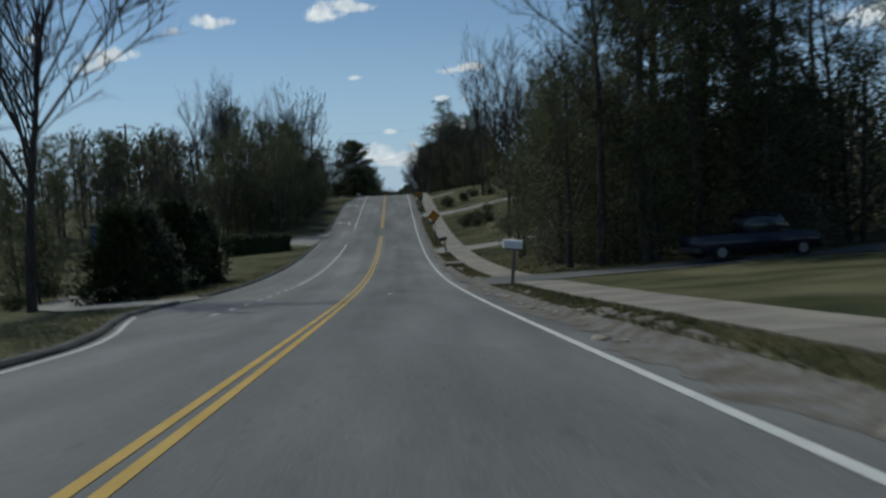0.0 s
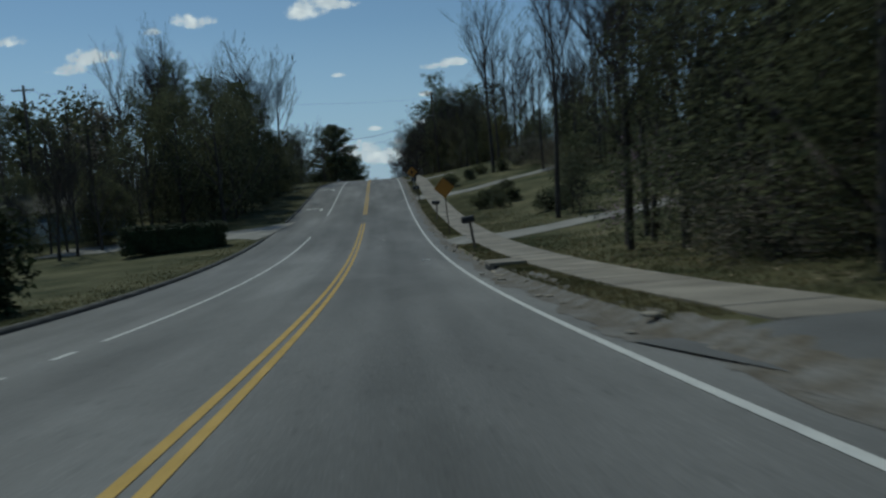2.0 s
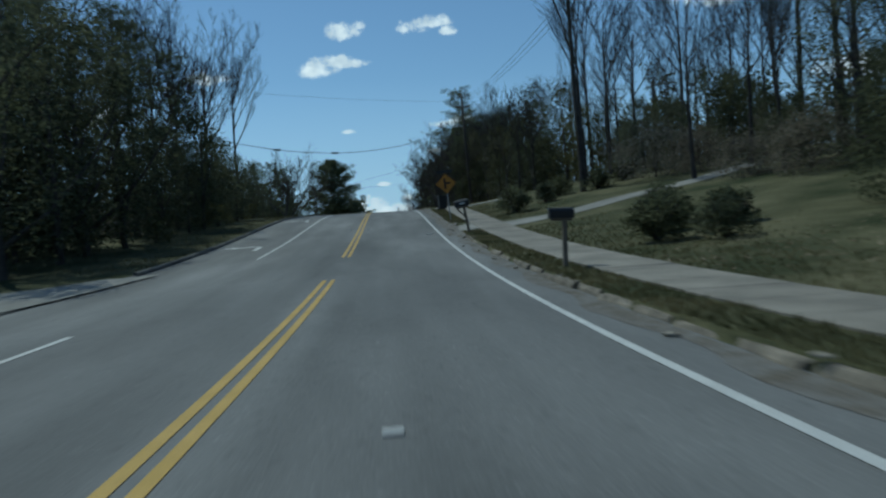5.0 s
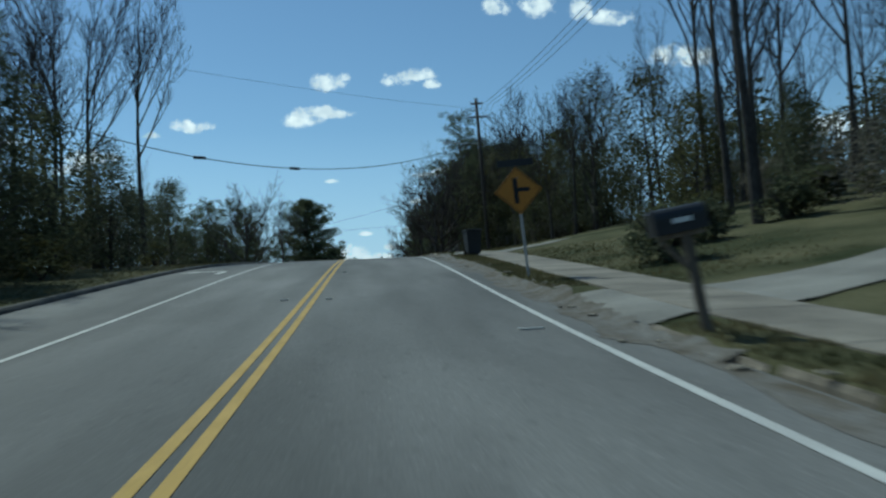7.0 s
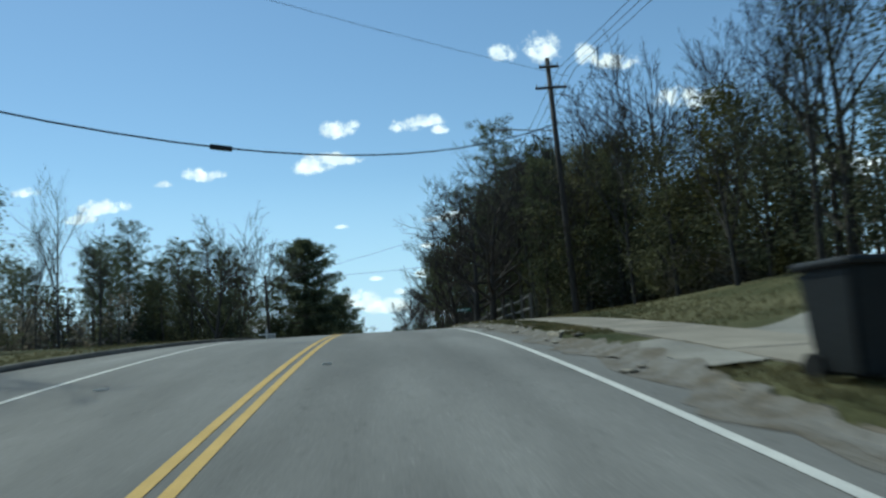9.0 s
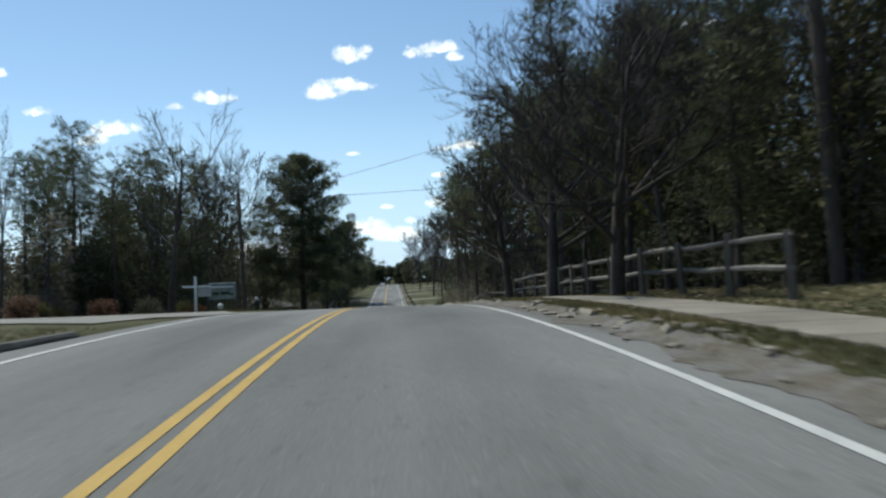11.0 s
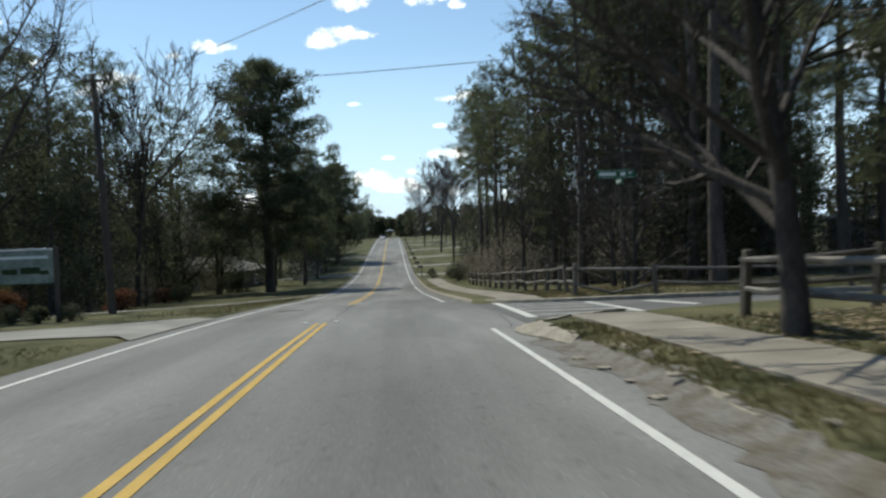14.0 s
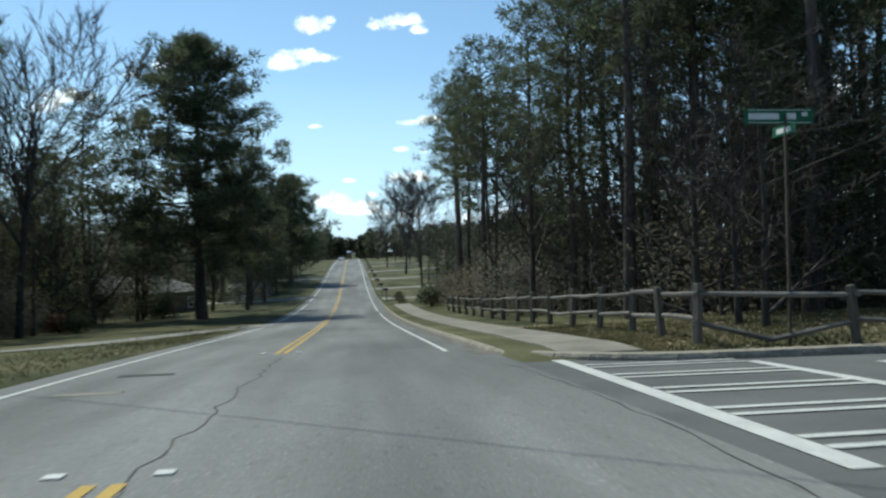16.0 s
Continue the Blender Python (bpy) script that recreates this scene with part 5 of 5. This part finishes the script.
# storm drain in the verge
e = thing("storm_drain", on(4.98, 46.4), "concrete storm drain with dark panels for its shaded opening at the kerb", "drain")
part("cap", box((1.1, 1.2, 0.1), (0.0, 0, 0.075), 0.02), M_CONC, e)
# solid near-black panels: the shade inside the drain's opening, put in as colour
part("mouth", box((0.05, 1.0, 0.2), (-0.52, 0, -0.07)), M_TAR_SHADE, e)
part("mouth", box((0.9, 0.05, 0.2), (0.02, -0.575, -0.07)), M_TAR_SHADE, e)
for x, y in ((-0.46, -0.52), (-0.46, 0.52), (0.46, -0.52)):
    part("pier", box((0.1, 0.1, 0.3), (x, y, -0.08), 0.01), M_CONC, e)
part("apron", box((0.9, 0.9, 0.05), (-0.1, -1.1, -0.1), 0.015), M_CORNER, e, "pale worn concrete lip")

# street-name post at the corner
e = thing("street_sign", on(10.1, 189.3), "green street-name blades on a thin steel post", "street sign")
part("post", box((0.05, 0.05, 4.7), (0, 0, 2.1), 0.006), M_POLE, e)
blade = part("blade", box((1.42, 0.012, 0.3), (-0.12, 0, 4.42), 0.004), M_GREEN, e, "long green blade with pale bars")
for x, w in ((-0.42, 0.62), (0.14, 0.2), (0.42, 0.12)):
    part("letter_bar", box((w, 0.004, 0.12 if w > 0.15 else 0.07), (x - 0.02, -0.009, 4.42 if w > 0.15 else 4.46)), M_WPAINT, blade)
for z in (4.30, 4.54):
    part("blade_edge", box((1.28, 0.004, 0.012), (-0.12, -0.009, z)), M_WPAINT, blade)
blade = part("blade", box((0.012, 0.8, 0.2), (0.0, 0.05, 4.16), 0.004), M_GREEN, e, "short green blade seen end on")
part("letter_bar", box((0.004, 0.5, 0.1), (-0.009, 0.05, 4.16)), M_WPAINT, blade)

# ---- rail fences ----
def post_mesh(h, w=0.17):
    bm = box((w, w * 0.8, h + 0.3), (0, 0, h / 2 - 0.15), 0.02)
    for v in bm.verts:
        if v.co.z > h * 0.8:
            v.co.x *= 0.93
    me = bpy.data.meshes.new("fence_post")
    bm.to_mesh(me)
    bm.free()
    me.materials.append(M_POST)
    return me


def fence(label, pts, h=1.2, rails=(1.06, 0.56), fallen=(), seed=0, broken=()):
    """A split-rail fence through plan points, a post at each."""
    r = random.Random(seed)
    x0, y0 = pts[0]
    f = thing("rail_fence", on(x0, y0), label, "fence", "fences")
    me = post_mesh(h)
    for x, y in pts:
        o = new("post", me)
        o.parent = f
        o.matrix_basis = Matrix.Translation((x - x0, y - y0, land_z(x, y) - land_z(x0, y0))) @ Euler((radians(r.uniform(-4, 4)), radians(r.uniform(-4, 4)), r.uniform(0, 1))).to_matrix().to_4x4() @ Matrix.Scale(r.uniform(0.94, 1.05), 4)
    for i, ((ax, ay), (bx, by)) in enumerate(zip(pts, pts[1:])):
        for k, z in enumerate(rails):
            za, zb = land_z(ax, ay) + z + r.uniform(-0.04, 0.04), land_z(bx, by) + z + r.uniform(-0.05, 0.04)
            if (i, k) in fallen:
                za -= z - 0.12
            a, b = Vector((ax - x0, ay - y0, za - land_z(x0, y0))), Vector((bx - x0, by - y0, zb - land_z(x0, y0)))
            d = (b - a).normalized()
            a, b = a - d * 0.08, b + d * 0.08
            V, F = [], []
            mid = a.lerp(b, 0.52) + Vector((0, 0, -0.36 if (i, k) in broken else r.uniform(-0.05, 0.01)))
            tube(V, F, [a, a.lerp(mid, 0.5), mid, mid.lerp(b, 0.5), b], [0.044, 0.058, 0.062, 0.057, 0.044], 6)
            F += [tuple(range(5, -1, -1)), tuple(range(24, 30))]
            mesh_object("rail", V, F, M_RAIL, f)
    return f


fence("weathered split-rail fence behind the walk", [(8.1 + 0.12 * math.sin(i), 144.5 + 2.6 * i) for i in range(12)] + [(8.4, 175.8), (11.1, 176.0), (13.9, 176.1), (16.7, 176.2), (19.5, 176.3), (22.3, 176.4), (25.1, 176.5), (28, 176.6)], 1.25, (1.1, 0.58), (), 1)
fence("weathered split-rail fence round the corner lawn", [(27.2, 187.9), (24.2, 188.0), (21.2, 188.1), (18.1, 188.2), (14.2, 188.5), (11.25, 188.95), (8.45, 189.8), (8.7, 192.2), (8.9, 194.6), (8.9, 197.3), (8.85, 200), (8.8, 202.7), (8.8, 205.4), (8.75, 208.1), (8.7, 211), (8.7, 214), (8.7, 217), (8.7, 220), (8.7, 223), (8.7, 226), (8.7, 229), (8.7, 232)], 1.2, (1.02, 0.48), (), 2, ((5, 1),))

# ---- left: entrance board, sign post, hydrant, ball ----
e = thing("entrance_sign", on(-10.8, 189), "faded green neighbourhood board on two dark posts", "sign board")
for x in (-1.05, 1.05):
    part("post", box((0.14, 0.14, 2.75), (x, 0, 1.25), 0.015), M_POLE, e)
board = part("board", box((2.0, 0.07, 1.15), (0, 0, 1.95), 0.015), paint("faded_board", (0.16, 0.2, 0.17), 0.7, 0.2, 12, 1.5, 0.1, tint=(0.25, 0.27, 0.23)), e)
for x, z, w, h in ((-0.5, 1.8, 0.5, 0.18), (0.2, 1.83, 0.65, 0.22), (0.65, 1.75, 0.3, 0.14), (0.0, 2.28, 1.6, 0.1)):
    part("bar", box((w, 0.008, h), (x, -0.04, z)), M_HEDGE if z < 2 else M_WPAINT, board)
part("trim", box((2.05, 0.1, 0.06), (0, 0, 2.55), 0.01), M_WPAINT, board)
e = thing("sign_post", on(-5.9, 161.4), "white painted post with a hanging sign and a crossarm", "sign post")
part("post", box((0.09, 0.09, 1.6), (0, 0, 0.55), 0.012), M_WPAINT, e)
part("crossarm", box((1.05, 0.06, 0.07), (0.05, 0, 0.98), 0.01), M_WPAINT, e)
part("panel", box((0.5, 0.03, 0.32), (0.33, 0, 0.76), 0.008), M_STEEL, e, "plain grey hanging panel")
for x in (0.15, 0.5):
    part("hook", rod((x, 0, 0.91), (x, 0, 0.95), 0.012), M_STEEL, e)
bm = bmesh.new()
bmesh.ops.create_uvsphere(bm, u_segments=20, v_segments=12, radius=0.13)
e = thing("marker_ball", on(-6.3, 167.4), "white ball marker on a short stub at the lawn edge", "marker")
for v in bm.verts:
    v.co.z += 0.3
part("ball", bm, M_WPAINT, e, smooth=True)
part("stub", rod((0, 0, -0.1), (0, 0, 0.2), 0.03), M_STEEL, e)
e = thing("fire_hydrant", on(-5.5, 172.2), "dark weathered fire hydrant on the lawn", "hydrant")
hb = rod((0, 0, -0.05), (0, 0, 0.06), 0.16, n=16)
part("base", hb, M_BIN, e)
part("barrel", rod((0, 0, 0.05), (0, 0, 0.6), 0.11, 0.1, n=16), M_BIN, e)
bm = bmesh.new()
bmesh.ops.create_uvsphere(bm, u_segments=16, v_segments=10, radius=0.13)
for v in bm.verts:
    v.co = Vector((v.co.x, v.co.y, max(v.co.z, -0.02) * 1.1 + 0.62))
part("bonnet", bm, M_STEEL, e, smooth=True)
part("nut", rod((0, 0, 0.74), (0, 0, 0.82), 0.03, n=6), M_BIN, e)
for a in ((0.2, 0), (-0.2, 0), (0, -0.22)):
    part("outlet", rod((0, 0, 0.45), (a[0], a[1], 0.45), 0.06, n=10), M_BIN, e)

# ---- poles and cables ----
def utility_pole(at, h, label, lean=0.0, arms=((0.9, 2.2),), lamp=None):
    e = thing("utility_pole", at, label, "utility pole", "utility poles")
    e.matrix_basis = e.matrix_basis @ Matrix.Rotation(radians(lean), 4, "Y")
    V, F = [], []
    tube(V, F, [Vector((0, 0, -0.4)), Vector((0, 0, h * 0.5)), Vector((0, 0, h))], [0.17, 0.15, 0.115], 12)
    F.append(tuple(range(24, 36)))
    mesh_object("pole", V, F, M_POLE, e, True)
    for down, w in arms:
        arm = part("crossarm", box((w, 0.1, 0.12), (0, -0.16, h - down), 0.01), M_POLE, e)
        for x in (-w * 0.46, -w * 0.16, w * 0.16, w * 0.46):
            part("insulator", rod((x, -0.16, h - down + 0.06), (x, -0.16, h - down + 0.22), 0.035, 0.022, n=8), M_STEEL, arm)
    if lamp:
        z, reach = lamp
        arm = part("lamp_arm", rod((0, 0, z), (reach, 0, z + 0.25), 0.03), M_STEEL, e)
        part("lamp_head", box((0.55, 0.24, 0.14), (reach - 0.1, 0, z + 0.24), 0.05), M_STEEL, arm)
    return e


utility_pole(on(11.0, 148), 13.2, "dark utility pole with crossarms and a lamp arm", -2, ((0.5, 1.0), (1.6, 1.6)), (9.4, -2.6))
utility_pole(on(-10.5, 196.2), 10.4, "dark wooden utility pole on the lawn", -2, ((0.3, 0.9),))
utility_pole(on(-33, 104), 13.0, "dark utility pole beyond the wood", 0, ((0.5, 2.2),))
utility_pole(on(11.5, 285), 10.5, "far utility pole with a lamp arm", -1, ((0.4, 1.4),), (9.6, -2.4))
utility_pole(on(9.5, 350), 10.5, "far utility pole beside the road", 1, ((0.4, 1.6),))
utility_pole(on(9.5, 415), 10.5, "far utility pole beside the road", 0, ((0.4, 1.6),))


def cable(a, b, sag, r=0.022, box_at=None, label="thin dark overhead cable across the sky"):
    a, b = Vector(a), Vector(b)
    pts = [a.lerp(b, i / 24) - Vector((0, 0, sag * 4 * (i / 24) * (1 - i / 24))) for i in range(25)]
    V, F = [], []
    tube(V, F, pts, [r] * 25, 5)
    e = thing("overhead_cable", tuple(a), label, "cable", "cables")
    o = mesh_object("strand", [v - a for v in V], F, M_WIRE, e)
    for t in (box_at or ()):
        p = pts[int(t * 24)] - a
        part("splice_case", rod(p - (b - a).normalized() * 0.35, p + (b - a).normalized() * 0.35, 0.085, n=10), M_WIRE, e)
    return e


cable((10.9, 148, 12.6), (-17, 119, 9.8), 3.2, 0.027, (0.52, 0.68), "sagging dark cable with splice cases across the road")
cable((11.6, 148, 15.0), (-33, 104, 12.5), 1.2, 0.009)
for dx in (-0.45, 0.0, 0.45):
    cable((11.5 + dx, 148, 15.4), (14.5 + dx, 86, 14.0), 1.3, 0.014)
    cable((11.5 + dx, 148, 15.4), (12.0 + dx, 285, 8.2), 1.8, 0.014)
cable((-10.6, 196, 10.3), (-26, 168, 12.0), 0.5, 0.014)
cable((-10.5, 196.2, 10.0), (17, 190.6, 10.7), 0.25, 0.016)
cable((-10.5, 196.0, 9.8), (13, 175, 13.0), 0.3, 0.014)

# ---- vehicles ----
def car(at, turn, label, colour, pickup=False, L=4.6):
    """A parked vehicle: body of lofted sections, glass, wheels, lights."""
    e = thing("pickup_truck" if pickup else "car", at, label, "car", "vehicles", turn)
    W = 1.85
    if pickup:
        prof = [(-L / 2, 0.95), (-L / 2 + 0.1, 1.0), (-0.3, 1.02), (1.0, 1.05), (L / 2 - 0.1, 0.98), (L / 2, 0.75)]
        cab = [(-0.35, 1.0), (-0.2, 1.72), (0.95, 1.75), (1.45, 1.05)]
    else:
        prof = [(-L / 2, 0.75), (-L / 2 + 0.12, 0.95), (-1.2, 0.98), (0.9, 0.95), (L / 2 - 0.15, 0.82), (L / 2, 0.6)]
        cab = [(-1.9, 0.95), (-1.2, 1.42), (0.3, 1.46), (1.15, 0.95)]
    V, F = [], []
    for s in (-1, 1):
        V += [(x, s * W / 2, z) for x, z in prof] + [(L / 2, s * W / 2, 0.32), (-L / 2, s * W / 2, 0.32)]
    n = len(prof) + 2
    F = [tuple(range(n - 1, -1, -1)), tuple(range(n, 2 * n))] + [(i, (i + 1) % n, (i + 1) % n + n, i + n) for i in range(n)]
    bm = bmesh.new()
    vs = [bm.verts.new(v) for v in V]
    for f in F:
        bm.faces.new([vs[i] for i in f])
    bmesh.ops.recalc_face_normals(bm, faces=bm.faces[:])
    bmesh.ops.bevel(bm, geom=bm.edges[:], offset=0.06, segments=2, affect="EDGES")
    part("body", bm, colour, e, smooth=True)
    bm = bmesh.new()
    vs = [bm.verts.new((x, s * (W / 2 - (0.08 if z < 1.2 else 0.22)), z)) for s in (-1, 1) for x, z in cab]
    for f in ((3, 2, 1, 0), (4, 5, 6, 7), (0, 1, 5, 4), (1, 2, 6, 5), (2, 3, 7, 6), (0, 4, 7, 3)):
        bm.faces.new([vs[i] for i in f])
    bmesh.ops.recalc_face_normals(bm, faces=bm.faces[:])
    bmesh.ops.bevel(bm, geom=bm.edges[:], offset=0.05, segments=2, affect="EDGES")
    part("window_band", bm, M_GLASS, e, "dark window glass", True)
    top = cab[1][1]
    part("roof", box((cab[2][0] - cab[1][0] + 0.1, W - 0.42, 0.06), ((cab[1][0] + cab[2][0]) / 2, 0, top + 0.02), 0.025), colour, e)
    for x in (-L / 2 + 0.85, L / 2 - 0.85):
        for s in (-1, 1):
            wheel = part("wheel", rod((x, s * (W / 2 - 0.2), 0.34), (x, s * (W / 2 + 0.02), 0.34), 0.34, n=24), M_TYRE, e)
            part("rim", rod((x, s * (W / 2 + 0.0), 0.34), (x, s * (W / 2 + 0.03), 0.34), 0.2, n=16), M_STEEL, wheel)
    for s in (-1, 1):
        part("headlight", box((0.06, 0.34, 0.14), (L / 2 - 0.02, s * 0.62, 0.66), 0.02), M_WPAINT, e)
    part("bumper", box((0.12, W - 0.1, 0.2), (L / 2, 0, 0.42), 0.04), M_BIN, e)
    part("bumper", box((0.12, W - 0.1, 0.2), (-L / 2, 0, 0.42), 0.04), M_BIN, e)
    return e


car(on(16.0, 30.8, 0.03), 8, "dark blue pickup truck parked on the drive", M_CARBLUE, True, 5.3)
car((-1.65, 430, road_z(430) + 0.03), -90, "white car far down the road", M_CARWHITE)

# ---- small growth and litter ----
def tufts(name, count, where, label, seed, size=(0.03, 0.085), material=None, flat=False):
    r = random.Random(seed)
    V, F = [], []
    for _ in range(count):
        x, y = where(r)
        z = land_z(x, y) + 0.005
        if flat:
            a = r.uniform(0, 6.28)
            s = r.uniform(*size)
            t = r.uniform(0.1, 0.6)
            d, p = Vector((math.cos(a), math.sin(a), t * 0.5)), Vector((-math.sin(a), math.cos(a), 0.2))
            c = Vector((x, y, z + 0.02))
            k = len(V)
            V += [c - d * s, c + p * s * 0.5, c + d * s, c - p * s * 0.5]
            F.append((k, k + 1, k + 2, k + 3))
            continue
        for b in range(4):
            a = r.uniform(0, 6.28)
            h = r.uniform(*size)
            k = len(V)
            w = 0.006 + 0.05 * h
            dx, dy = math.cos(a) * w, math.sin(a) * w
            V += [(x + dx, y + dy, z), (x - dx, y - dy, z), (x + r.uniform(-1, 1) * h * 0.6, y + r.uniform(-1, 1) * h * 0.6, z + h)]
            F.append((k, k + 1, k + 2))
    tagged(mesh_object(name, V, F, material or M_BLADE), label, "litter" if flat else "grass", kind="stuff")


def clear_of(x, y):
    return not (in_drive(y, 0.8) or SIDE_A - 1 < y < SIDE_B + 1)


def verge(r):
    while True:
        x, y = 4.63 + 0.9 * r.random(), r.uniform(2, 176)
        if clear_of(x, y):
            return x, y


def bank(r):
    while True:
        x, y = 7.2 + abs(r.gauss(0, 2.2)), r.uniform(30, 176)
        if clear_of(x, y):
            return x, y


def left_verge(r):
    while True:
        y = r.uniform(5, 230)
        if not (72 < y < 86 or 146.5 < y < 159.5 or 176.5 < y < 187 or 25 < y < 33):
            return left_edge(y) - 0.2 - abs(r.gauss(0, 1.8)), y


tufts("verge_grass", 21000, verge, "short green and tan grass along the verge", 61)
tufts("bank_grass", 16000, bank, "short grass on the lawn bank", 62, (0.04, 0.09))
tufts("left_grass", 15000, left_verge, "short grass along the far verge", 63)
tufts("corner_grass", 9000, lambda r: (7.25 + 10 * r.random() ** 1.6, 188.3 + 12 * r.random() ** 1.3), "thin winter grass on the corner lawn", 64, (0.04, 0.09))
tufts("leaf_litter", 6000, lambda r: (8.2 + 7 * r.random(), r.uniform(157, 176)), "pale dry leaves scattered behind the fence", 68, (0.035, 0.075), M_LITTER, True)
tufts("leaf_litter", 5200, lambda r: (5.3 + abs(r.gauss(0, 4.0)), r.uniform(140, 175)), "dry brown leaves scattered under the fence", 65, (0.03, 0.075), M_LITTER, True)
tufts("leaf_litter", 4200, lambda r: (7.3 + 12 * r.random() ** 1.4, 188.3 + 15 * r.random() ** 1.4), "dry brown leaves scattered under the pines", 66, (0.03, 0.07), M_LITTER, True)
tufts("leaf_litter", 3000, lambda r: (r.uniform(7.3, 16), r.uniform(34, 80)), "dry brown leaves scattered over the lawn", 67, (0.03, 0.07), M_LITTER, True)
